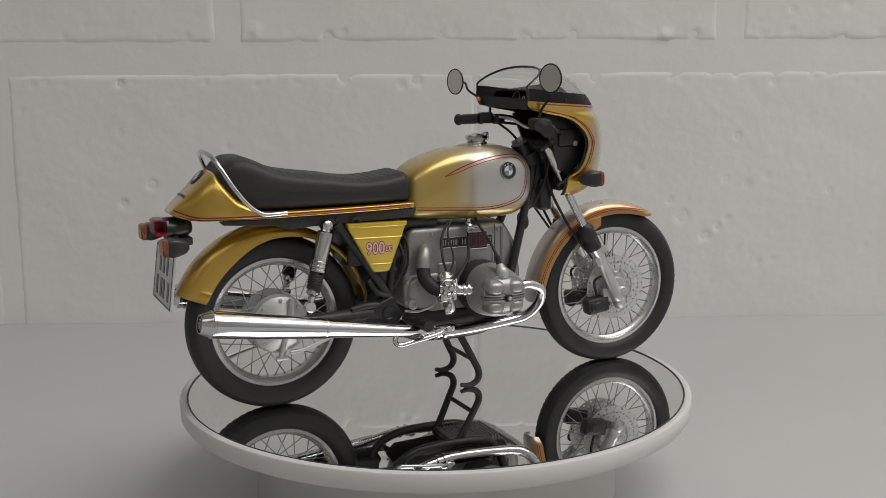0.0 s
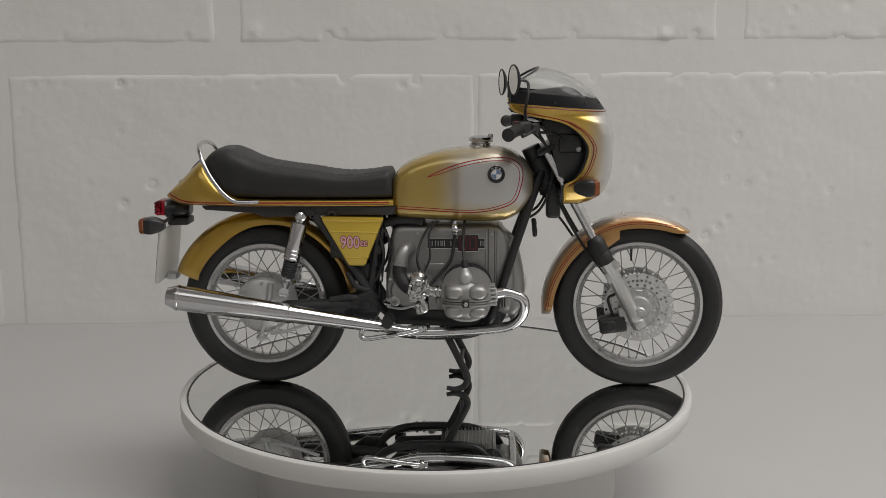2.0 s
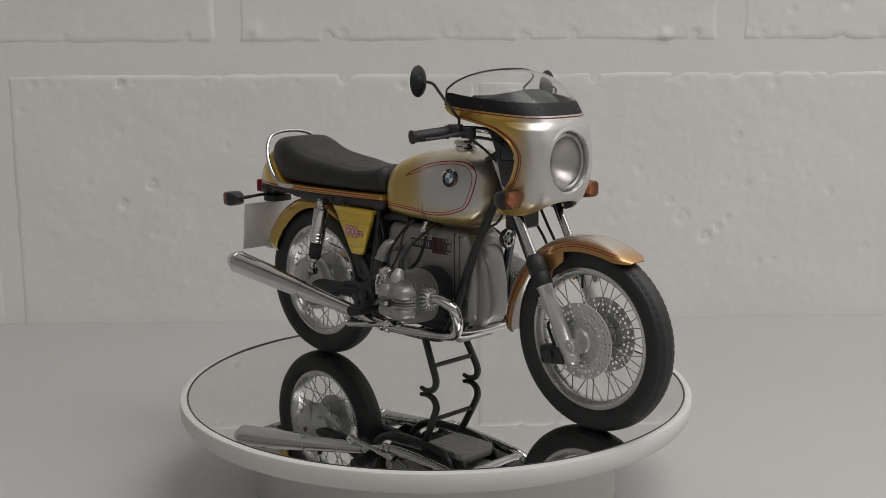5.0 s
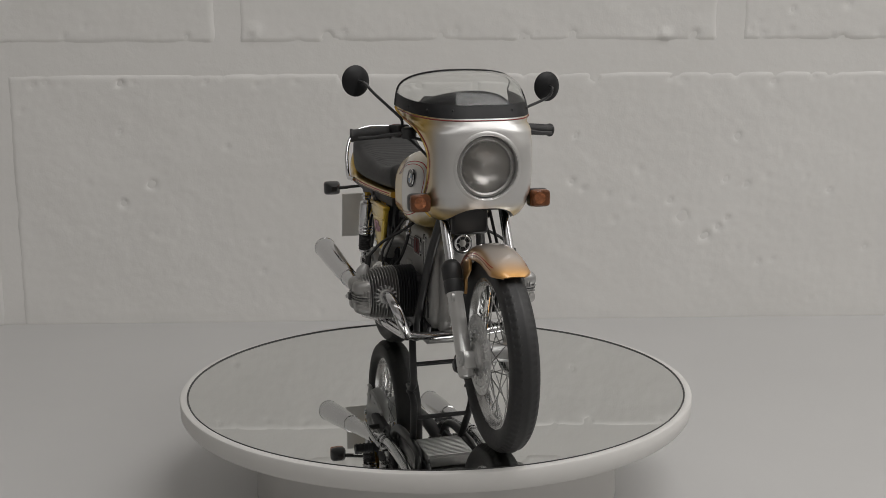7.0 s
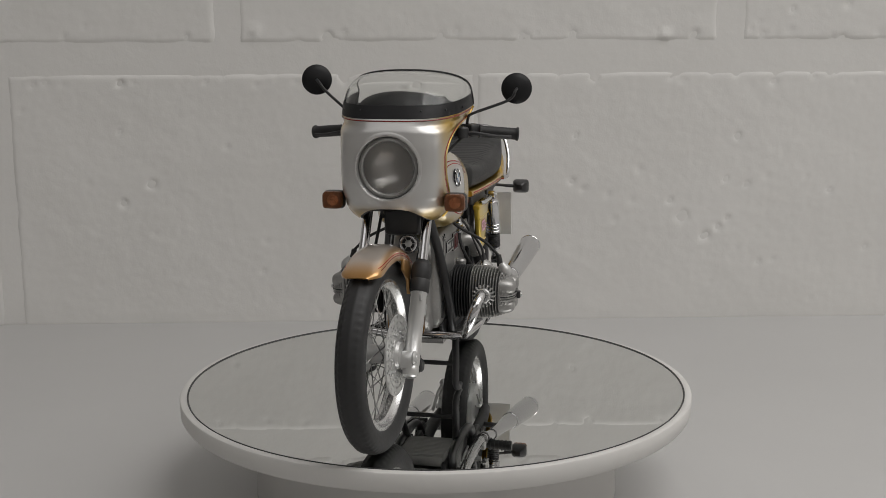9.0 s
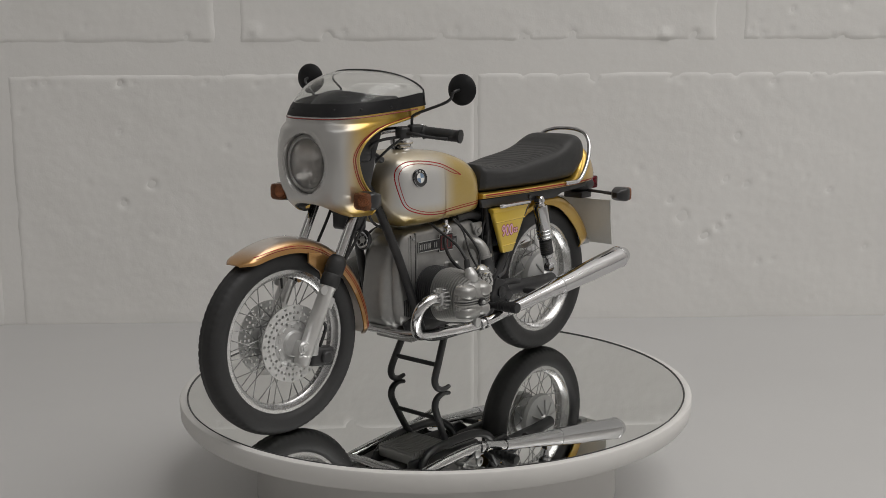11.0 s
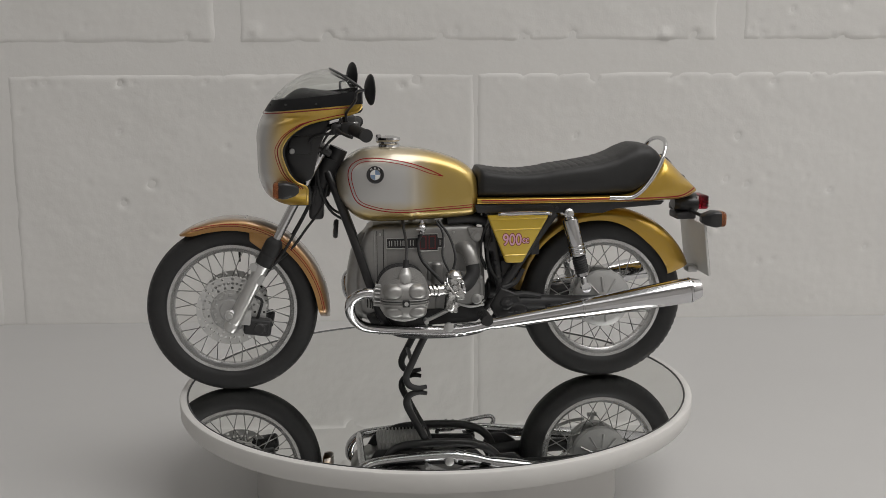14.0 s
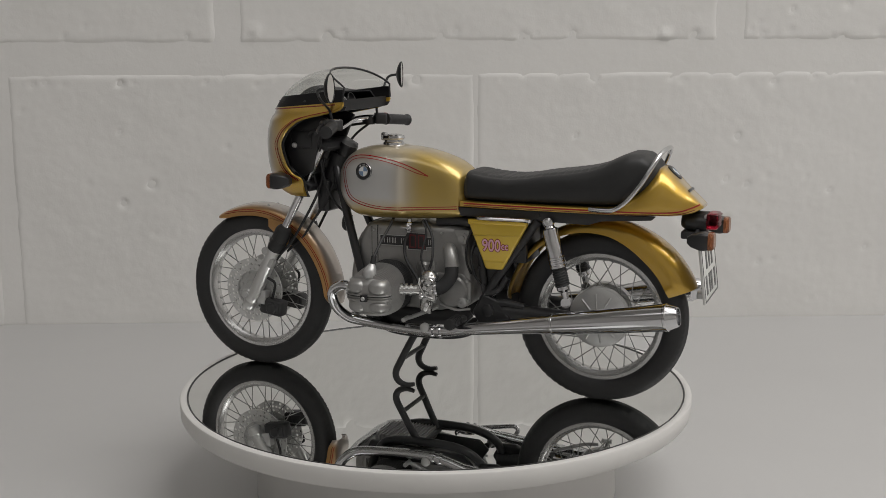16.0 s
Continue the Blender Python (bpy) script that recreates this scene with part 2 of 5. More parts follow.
BLACK = cast_metal("gloss_black_plastic", (0.016, 0.016, 0.017), (0.024, 0.024, 0.025), (0.24, 0.38), 0.0)
SATIN_BLACK = cast_metal("satin_black_plastic", (0.020, 0.020, 0.021), (0.032, 0.032, 0.033), (0.4, 0.6), 0.0)
RED_STRIPE = Nodes("red_pinstripe", (0.32, 0.018, 0.02), 0.25).m
DARK_STRIPE = Nodes("dark_red_pinstripe", (0.20, 0.03, 0.025), 0.25).m
WHITE_INK = Nodes("white_ink", (0.72, 0.72, 0.70), 0.35).m
BLUE_INK = Nodes("blue_ink", (0.16, 0.24, 0.36), 0.3).m
PINK_INK = Nodes("pale_violet_ink", (0.72, 0.40, 0.46), 0.35).m
RED_INK = Nodes("dark_red_ink", (0.20, 0.012, 0.02), 0.35).m
BADGE_RED = Nodes("dull_red_ink", (0.14, 0.02, 0.022), 0.45).m
HEAD_ALU = cast_metal("dull_head_alloy", (0.31, 0.307, 0.298), (0.41, 0.406, 0.395), (0.36, 0.48), 0.75, 0.2)
PLATE_WHITE = cast_metal("plate_white", (0.62, 0.62, 0.60), (0.68, 0.68, 0.66), (0.3, 0.45), 0.0)


def clear(name, color, rough, ior=1.45):
    k = Nodes(name, color, rough)
    k.set("Transmission Weight", 1.0)
    k.set("IOR", ior)
    k.bump(k.noise(300, 2), 0.03, 0.0001)
    return k.m


GLASS = clear("clear_plastic", (0.93, 0.94, 0.93), 0.02, 1.25)
LENS_GLASS = clear("headlight_glass", (0.9, 0.89, 0.89), 0.28, 1.35)
CARB = cast_metal("bright_carburettor_metal", (0.50, 0.50, 0.49), (0.62, 0.62, 0.61), (0.16, 0.28), 0.95, 0.1)
FORK_ALU = cast_metal("bright_fork_alloy", (0.58, 0.58, 0.57), (0.62, 0.62, 0.61), (0.26, 0.32), 0.75)
DISC_STEEL = cast_metal("pale_disc_steel", (0.58, 0.58, 0.57), (0.66, 0.66, 0.65), (0.3, 0.42), 0.6)
MATT_BLACK = cast_metal("matt_black_plastic", (0.010, 0.010, 0.011), (0.016, 0.016, 0.017), (0.4, 0.55), 0.0)
MATT_BLACK.node_tree.nodes["Principled BSDF"].inputs["Specular IOR Level"].default_value = 0.22
STEEL = cast_metal("dull_spoke_steel", (0.30, 0.30, 0.29), (0.40, 0.40, 0.39), (0.25, 0.4), 0.9)
REFLECTOR = Nodes("satin_reflector", (0.55, 0.54, 0.52), 0.3, 1.0).m
AMBER = clear("amber_lens", (0.52, 0.20, 0.09), 0.2, 1.3)
AMBER.node_tree.nodes["Principled BSDF"].inputs["Transmission Weight"].default_value = 0.75
RED_LENS = clear("red_lens", (0.40, 0.01, 0.03), 0.15, 1.3)
MIRROR_FACE = Nodes("small_mirror_face", (0.78, 0.76, 0.72), 0.05, 1.0).m


def bpart(name, bm, material, parent, label="", sharp=35):
    bmesh.ops.scale(bm, vec=(S, S, S), verts=bm.verts)
    return finish(name, bm, material, parent, label, sharp)


def curve_of(xs, ys):
    """A smooth function through the points (monotone cubic)."""
    xs, ys = np.array(xs, float), np.array(ys, float)
    if xs[0] > xs[-1]:
        xs, ys = xs[::-1], ys[::-1]
    d = np.diff(ys) / np.diff(xs)
    m = np.r_[d[0], [0 if a * b <= 0 else 2 * a * b / (a + b) for a, b in zip(d, d[1:])], d[-1]]

    def f(x):
        x = min(max(x, xs[0]), xs[-1])
        i = min(int(np.searchsorted(xs, x, "right")) - 1, len(d) - 1)
        h = xs[i + 1] - xs[i]
        t = (x - xs[i]) / h
        return float((2 * t**3 - 3 * t**2 + 1) * ys[i] + (t**3 - 2 * t**2 + t) * h * m[i] + (3 * t**2 - 2 * t**3) * ys[i + 1] + (t**3 - t**2) * h * m[i + 1])

    return f


def pw(v, e):
    return math.copysign(abs(v) ** e, v)


def grid(bm, rows, around=True, caps=True):
    """Quads between rows of points."""
    vs = [[bm.verts.new(p) for p in row] for row in rows]
    n = len(vs[0])
    for a, b in zip(vs, vs[1:]):
        for i in range(n if around else n - 1):
            j = (i + 1) % n
            bm.faces.new((a[i], a[j], b[j], b[i]))
    if around and caps:
        bm.faces.new(vs[0][::-1])
        bm.faces.new(vs[-1])
    return bm


def smooth_path(pts, step=5):
    """Catmull-Rom through the points."""
    p = [Vector(q) for q in pts]
    if len(p) < 3:
        return p
    p = [2 * p[0] - p[1]] + p + [2 * p[-1] - p[-2]]
    out = []
    for a, b, c, d in zip(p, p[1:], p[2:], p[3:]):
        for i in range(step):
            t = i / step
            out.append(0.5 * (2 * b + (c - a) * t + (2 * a - 5 * b + 4 * c - d) * t * t + (3 * b - a - 3 * c + d) * t**3))
    return out + [p[-2]]


def tube(bm, pts, r, seg=12, step=5, caps=True):
    """A round tube along a smooth path; r is a radius or one for each given point."""
    path = smooth_path(pts, step)
    n = len(path)
    rs = [r] * n if isinstance(r, (int, float)) else [float(np.interp(i / (n - 1) * (len(r) - 1), range(len(r)), r)) for i in range(n)]
    up, rows = None, []
    for i, p in enumerate(path):
        d = (path[min(i + 1, n - 1)] - path[max(i - 1, 0)]).normalized()
        if up is None:
            up = d.orthogonal().normalized()
        up = (up - d * up.dot(d)).normalized()
        side = d.cross(up)
        rows.append([p + (up * math.cos(a) + side * math.sin(a)) * rs[i] for a in (2 * math.pi * k / seg for k in range(seg))])
    return grid(bm, rows, True, caps)


def along(a, b):
    """The pose whose z axis runs from a to b."""
    a, b = Vector(a), Vector(b)
    return Matrix.Translation(a) @ (b - a).to_track_quat("Z", "Y").to_matrix().to_4x4()


def prism(bm, pts, y0, y1, bevel=0, seg=3):
    """A side outline of (x, z) pairs extruded from y0 to y1, with rounded edges."""
    t = bmesh.new()
    a = [t.verts.new((x, y0, z)) for x, z in pts]
    f = t.faces.new(a)
    got = bmesh.ops.extrude_face_region(t, geom=[f])
    bmesh.ops.translate(t, vec=(0, y1 - y0, 0), verts=[v for v in got["geom"] if isinstance(v, bmesh.types.BMVert)])
    if bevel:
        bmesh.ops.bevel(t, geom=list(t.edges), offset=bevel, segments=seg, affect="EDGES", profile=0.5)
    join(bm, t)
    return bm


def bolt(bm, at, toward, r, h):
    lathe(bm, [(0, 0), (r, 0), (r, h * 0.7), (r * 0.8, h), (0, h)], 10, along(at, Vector(at) + Vector(toward)))
    return bm


def tree_of(bm):
    bm.normal_update()
    return BVHTree.FromBMesh(bm)


def ribbon(tree, path, side, width, lift=0.8):
    """A painted line laid on a surface: path in (x, z), found by looking at the surface from that side."""
    bm = bmesh.new()
    hits = []
    for p in smooth_path([(x, 0, z) for x, z in path], 8):
        h = tree.ray_cast(Vector((p.x, side * 600, p.z)), Vector((0, -side, 0)))
        if h[0]:
            n = h[1] if h[1].y * side > 0 else -h[1]
            hits.append((h[0] + n * lift, n))
    last = None
    for i, (p, n) in enumerate(hits):
        d = hits[min(i + 1, len(hits) - 1)][0] - hits[max(i - 1, 0)][0]
        if d.length < 1e-6:
            continue
        s = n.cross(d).normalized() * width / 2
        row = (bm.verts.new(p - s), bm.verts.new(p + s))
        if last:
            bm.faces.new((last[0], last[1], row[1], row[0]))
        last = row
    return bm


bike = tagged(new("model_motorcycle"), "gold and silver scale model motorcycle standing on the mirror", "motorcycle")
FX, FZ, FR = 791, 327, 328
RX, RZ, RR = -668, 326, 325


# ---- wheels
def tyre_bmesh(cx, cz, R, rim, half, blocks):
    """Tyre with a round crown, grooves and notched shoulder blocks."""
    bm = bmesh.new()
    prof = []
    for i in range(29):
        a = -math.pi * 0.86 + 2 * math.pi * 0.86 * i / 28
        y = half * pw(math.sin(a), 0.9)
        c = math.cos(a)
        r = (R + rim) / 2 - 3 + ((R - rim) / 2 + 3) * pw(c, 0.85)
        prof.append((r, y, a))
    seg = blocks * 4
    rows = []
    for k in range(seg):
        t = 2 * math.pi * k / seg
        row = []
        for i, (r, y, a) in enumerate(prof):
            q = r
            if abs(a) < 1.25 and i % 3 == 1 and abs(a) < 0.8:
                q -= 3.2
            if 0.5 < abs(a) < 0.95 and (k + (2 if a > 0 else 0)) % 4 == 0:
                q -= 2.6
            if 10 > i > 3 or 18 < i < 25:
                q += 1.6 if i in (5, 8, 20, 23) else 0
            row.append((cx + q * math.cos(t), y, cz + q * math.sin(t)))
        rows.append(row)
    vs = [[bm.verts.new(p) for p in row] for row in rows]
    for k in range(seg):
        a, b = vs[k], vs[(k + 1) % seg]
        for i in range(len(prof) - 1):
            bm.faces.new((a[i], a[i + 1], b[i + 1], b[i]))
    return bm


def rim_bmesh(cx, cz, r, half):
    bm = bmesh.new()
    prof = [(r + 2, -half), (r + 2, -half + 4), (r - 9, -half + 7), (r - 16, -half * 0.55), (r - 24, -half * 0.35), (r - 25, 0), (r - 24, half * 0.35),
            (r - 16, half * 0.55), (r - 9, half - 7), (r + 2, half - 4), (r + 2, half), (r - 12, half + 1), (r - 19, half * 0.6), (r - 29, half * 0.36),
            (r - 30, 0), (r - 29, -half * 0.36), (r - 19, -half * 0.6), (r - 12, -half - 1)]
    return lathe(bm, prof, 96, Matrix.Translation((cx, 0, cz)) @ pose(0, 0, 0, 90, 0, 0), True)


def spoke_mesh(name, r0, r1, y0, lean):
    """One wire spoke with its nipple, about the axle."""
    bm = bmesh.new()
    a = Vector((r0 * math.cos(lean), y0, r0 * math.sin(lean)))
    b = Vector((r1, -y0 * 0.05, 0))
    tube(bm, [a, b], 2.0, 6, 1)
    tube(bm, [b + (a - b).normalized() * 12, b], 3.4, 6, 1)
    bmesh.ops.scale(bm, vec=(S, S, S), verts=bm.verts)
    me = bpy.data.meshes.new(name)
    bmesh.ops.recalc_face_normals(bm, faces=bm.faces)
    bm.to_mesh(me)
    bm.free()
    me.polygons.foreach_set("use_smooth", [True] * len(me.polygons))
    me.materials.append(STEEL)
    return me


def spokes(parent, cx, cz, r0, r1, y0):
    kinds = [spoke_mesh("spoke", r0, r1, s * y0, l) for s in (1, -1) for l in (1.0, -1.0)]
    for i in range(40):
        ob = new("spoke", kinds[i % 4])
        ob.parent = parent
        ob.matrix_local = pose(cx * S, 0, cz * S, 0, 0, 0) @ pose(0, 0, 0, 0, -360 * (i + (0.3 if i % 2 else 0)) / 40, 0)


def disc_bmesh(cx, cz, y, r0, r1, rings, count, t=5):
    """A drilled brake disc: each hole goes through."""
    bm = bmesh.new()
    dr = (r1 - r0) / rings

    def P(r, a, yy):
        return (cx + r * math.cos(a), yy, cz + r * math.sin(a))

    cache = {}

    def vert(r, a, yy):
        key = (round(r, 2), round(a % (2 * math.pi), 5), yy)
        if key not in cache:
            cache[key] = bm.verts.new(P(r, a, yy))
        return cache[key]

    for k in range(rings):
        for i in range(count):
            a0 = 2 * math.pi * i / count
            da = 2 * math.pi / count
            ra, rb = r0 + dr * k, r0 + dr * (k + 1)
            rm, am = (ra + rb) / 2, a0 + da / 2
            drill = (i + k) % 2 == 0 or k % 2 == 1
            loop = [(ra, a0), (ra, am), (ra, a0 + da), (rm, a0 + da), (rb, a0 + da), (rb, am), (rb, a0), (rm, a0)]
            hr = 5.6
            sides = []
            for yy in (y - t / 2, y + t / 2):
                o = [vert(r, a, yy) for r, a in loop]
                if not drill:
                    bm.faces.new(o)
                    continue
                h = [bm.verts.new(P(rm + hr * math.cos(q), am + hr * math.sin(q) / rm, yy)) for q in (math.pi * 1.25 - m * math.pi / 4 for m in range(8))]
                for m in range(8):
                    bm.faces.new((o[m], o[(m + 1) % 8], h[(m + 1) % 8], h[m]))
                sides.append(h)
            if drill:
                for m in range(8):
                    bm.faces.new((sides[0][m], sides[0][(m + 1) % 8], sides[1][(m + 1) % 8], sides[1][m]))
    for r in (r0, r1):
        for i in range(count * 2):
            a, b = math.pi * i / count, math.pi * (i + 1) / count
            bm.faces.new((vert(r, a, y - t / 2), vert(r, b, y - t / 2), vert(r, b, y + t / 2), vert(r, a, y + t / 2)))
    return bm


def side_axis(cx, cz, y=0):
    """A pose whose z axis points along the bike's +y."""
    return Matrix.Translation((cx, y, cz)) @ pose(0, 0, 0, -90, 0, 0)


front_wheel = bpart("front_wheel", rim_bmesh(FX, FZ, 250, 30), RIM_ALU, bike, "spoked alloy front wheel")
bpart("tyre", tyre_bmesh(FX, FZ, FR, 247, 47, 76), RUBBER, front_wheel, "black rubber tyre")
bm = bmesh.new()
lathe(bm, [(0, -58), (30, -58), (62, -50), (62, -38), (34, -30), (30, 0), (34, 30), (62, 38), (62, 50), (30, 58), (0, 58)], 40, side_axis(FX, FZ))
bpart("hub", bm, ALU, front_wheel)
spokes(front_wheel, FX, FZ, 52, 226, 40)
for s in (1, -1):
    bpart("brake_disc", disc_bmesh(FX, FZ, 64 * s, 80, 133, 3, 40), DISC_STEEL, front_wheel, "drilled steel brake disc")
    for i in range(10):
        bm = bmesh.new()
        box(bm, (-7, -2, -10), (7, 2, 10), 2, 1, Matrix.Translation((FX, 68 * s, FZ)) @ pose(0, 0, 0, 0, 36 * i + 18, 0) @ Matrix.Translation((62, 0, 0)))
        bpart("carrier_rib", bm, ALU, front_wheel)
    bm = bmesh.new()
    lathe(bm, [(30, -6), (84, -6), (84, -1), (70, 5), (46, 7), (40, 16), (22, 18), (0, 18)], 48, side_axis(FX, FZ, 62 * s) @ (Matrix() if s > 0 else pose(0, 0, 0, 180)))
    for i in range(10):
        a = 2 * math.pi * i / 10
        bolt(bm, (FX + 74 * math.cos(a), 64 * s, FZ + 74 * math.sin(a)), (0, s, 0), 5.5, 9)
    bpart("disc_carrier", bm, ALU, front_wheel)
bm = bmesh.new()
tube(bm, [(FX - 30, -22, FZ + 222), (FX - 30, -22, FZ + 175)], [5, 3.5], 8, 1)
bpart("valve", bm, RUBBER, front_wheel)

rear_wheel = bpart("rear_wheel", rim_bmesh(RX, RZ, 240, 36), RIM_ALU, bike, "spoked alloy rear wheel")
bpart("tyre", tyre_bmesh(RX, RZ, RR, 237, 56, 70), RUBBER, rear_wheel, "black rubber tyre")
bm = bmesh.new()
lathe(bm, [(0, 78), (26, 78), (34, 66), (92, 58), (112, 48), (116, 30), (112, 22), (60, 10), (56, -30), (80, -40), (84, -52), (0, -52)], 56, side_axis(RX, RZ))
rear_hub = bpart("rear_hub", bm, ALU, bike, "ribbed cast drum hub")
for i in range(10):
    a = 2 * math.pi * i / 10 + 0.2
    d = Vector((math.cos(a), 0, math.sin(a)))
    bm = bmesh.new()
    tube(bm, [Vector((RX, 68, RZ)) + d * 34, Vector((RX, 60, RZ)) + d * 92], 4.5, 6, 1)
    bpart("hub_rib", bm, ALU, rear_hub)
spokes(rear_wheel, RX, RZ, 84, 216, 44)

# final drive, on the bike's own right
bm = bmesh.new()
lathe(bm, [(0, -130), (28, -130), (40, -122), (78, -112), (104, -96), (110, -74), (106, -56), (40, -54), (0, -54)], 56, side_axis(RX, RZ + 4))
tube(bm, [(RX + 40, -118, RZ + 100), (RX + 30, -126, RZ + 20)], 13, 10, 1)
for i in range(8):
    a = 2 * math.pi * i / 8
    bolt(bm, (RX + 92 * math.cos(a), -104, RZ + 4 + 92 * math.sin(a)), (0, -1, 0), 7, 9)
bpart("final_drive", bm, ALU, bike, "cast alloy final drive housing")
bm = bmesh.new()
tube(bm, [(RX + 30, -112, RZ - 100), (RX + 90, -112, RZ - 92), (RX + 210, -108, RZ - 52)], 7, 10)
tube(bm, [(RX - 10, -112, RZ - 120), (RX + 5, -116, RZ - 60), (RX + 15, -112, RZ - 20)], [8, 10, 14], 10)
tube(bm, [(RX - 24, -112, RZ - 118), (RX + 16, -112, RZ - 118)], 9, 8, 1)
bpart("brake_rod", bm, ALU, bike)
for s in (1, -1):
    bm = bmesh.new()
    tube(bm, [(RX - 10, 88 * s, RZ), (RX + 120, 100 * s, RZ + 4), (RX + 300, 104 * s, RZ + 10), (RX + 440, 100 * s, RZ + 18)], [24, 26, 30, 34], 16)
    bpart("swingarm", bm, SATIN_BLACK, bike)
bm = bmesh.new()
tube(bm, [(RX, -140, RZ), (RX, 100, RZ)], 12, 12, 1)
bpart("axle", bm, CHROME, bike)


# ---- fenders
def fender_bmesh(cx, cz, r_of, half, skirt_of, a0, a1, n, round_end=0.0):
    """A bent sheet with a round crown, turned down at its sides, a0 to a1 degrees about the axle."""
    bm = bmesh.new()
    rows = []
    for i in range(n + 1):
        u = i / n
        a = radians(a0 + (a1 - a0) * u)
        w = half * (1 - round_end * max(0, 1 - u / 0.05) ** 2 * 0.6) * (1 - round_end * max(0, (u - 0.95) / 0.05) ** 2 * 0.5)
        row = []
        for k in range(25):
            b = -math.pi / 2 + math.pi * k / 24
            y = w * pw(math.sin(b), 0.75)
            d = skirt_of(u) * (1 - pw(math.cos(b), 0.62))
            r = r_of(u) - d
            row.append((cx + r * math.cos(a), y, cz + r * math.sin(a)))
        rows.append(row)
    grid(bm, rows, False)
    bmesh.ops.recalc_face_normals(bm, faces=bm.faces)
    bmesh.ops.solidify(bm, geom=bm.faces[:], thickness=5)
    return bm


fr = curve_of((0, 0.2, 0.45, 0.75, 1), (350, 358, 365, 370, 378))
fs = curve_of((0, 0.03, 0.08, 0.25, 0.6, 0.95, 1), (8, 20, 36, 50, 56, 46, 36))
bm = fender_bmesh(FX, FZ, fr, 66, fs, 57, 186, 72, 0.8)
ftree = tree_of(bm)
front_fender = bpart("front_fender", bm, FENDER_PAINT, bike, "copper and silver painted front mudguard")
for s in (1, -1):
    for off, mat in ((17, DARK_STRIPE), (24, RED_STRIPE)):
        pts = []
        for i in range(25):
            u = 0.06 + 0.91 * i / 24
            a = radians(58 + 128 * u)
            r = fr(u) - fs(u) + off
            pts.append((FX + r * math.cos(a), FZ + r * math.sin(a)))
        bpart("pinstripe", ribbon(ftree, pts, s, 2.6), mat, front_fender)
    bm = bmesh.new()
    prism(bm, [(FX - 78, FZ + 306), (FX - 150, FZ + 292), (FX - 176, FZ + 238), (FX - 162, FZ + 178), (FX - 140, FZ + 172), (FX - 130, FZ + 228), (FX - 78, FZ + 268)], 60 * s, 72 * s, 4, 2)
    bpart("brace", bm, FENDER_PAINT, front_fender)
    bm = bmesh.new()
    for x, z in ((FX - 60, FZ + 352), (FX - 190, FZ + 300)):
        bolt(bm, (x, 34 * s, z - 6), (-0.2, 0.2 * s, 1), 6, 10)
    bpart("fender_bolt", bm, CHROME, front_fender)

rr = curve_of((0, 0.3, 0.6, 1), (366, 367, 369, 376))
rs = curve_of((0, 0.3, 0.55, 0.8, 1), (24, 28, 50, 90, 100))
bm = fender_bmesh(RX, RZ, rr, 80, rs, 8, 159.5, 60, 0.5)
rear_fender = bpart("rear_fender", bm, REAR_FENDER_PAINT, bike, "gold painted rear mudguard")

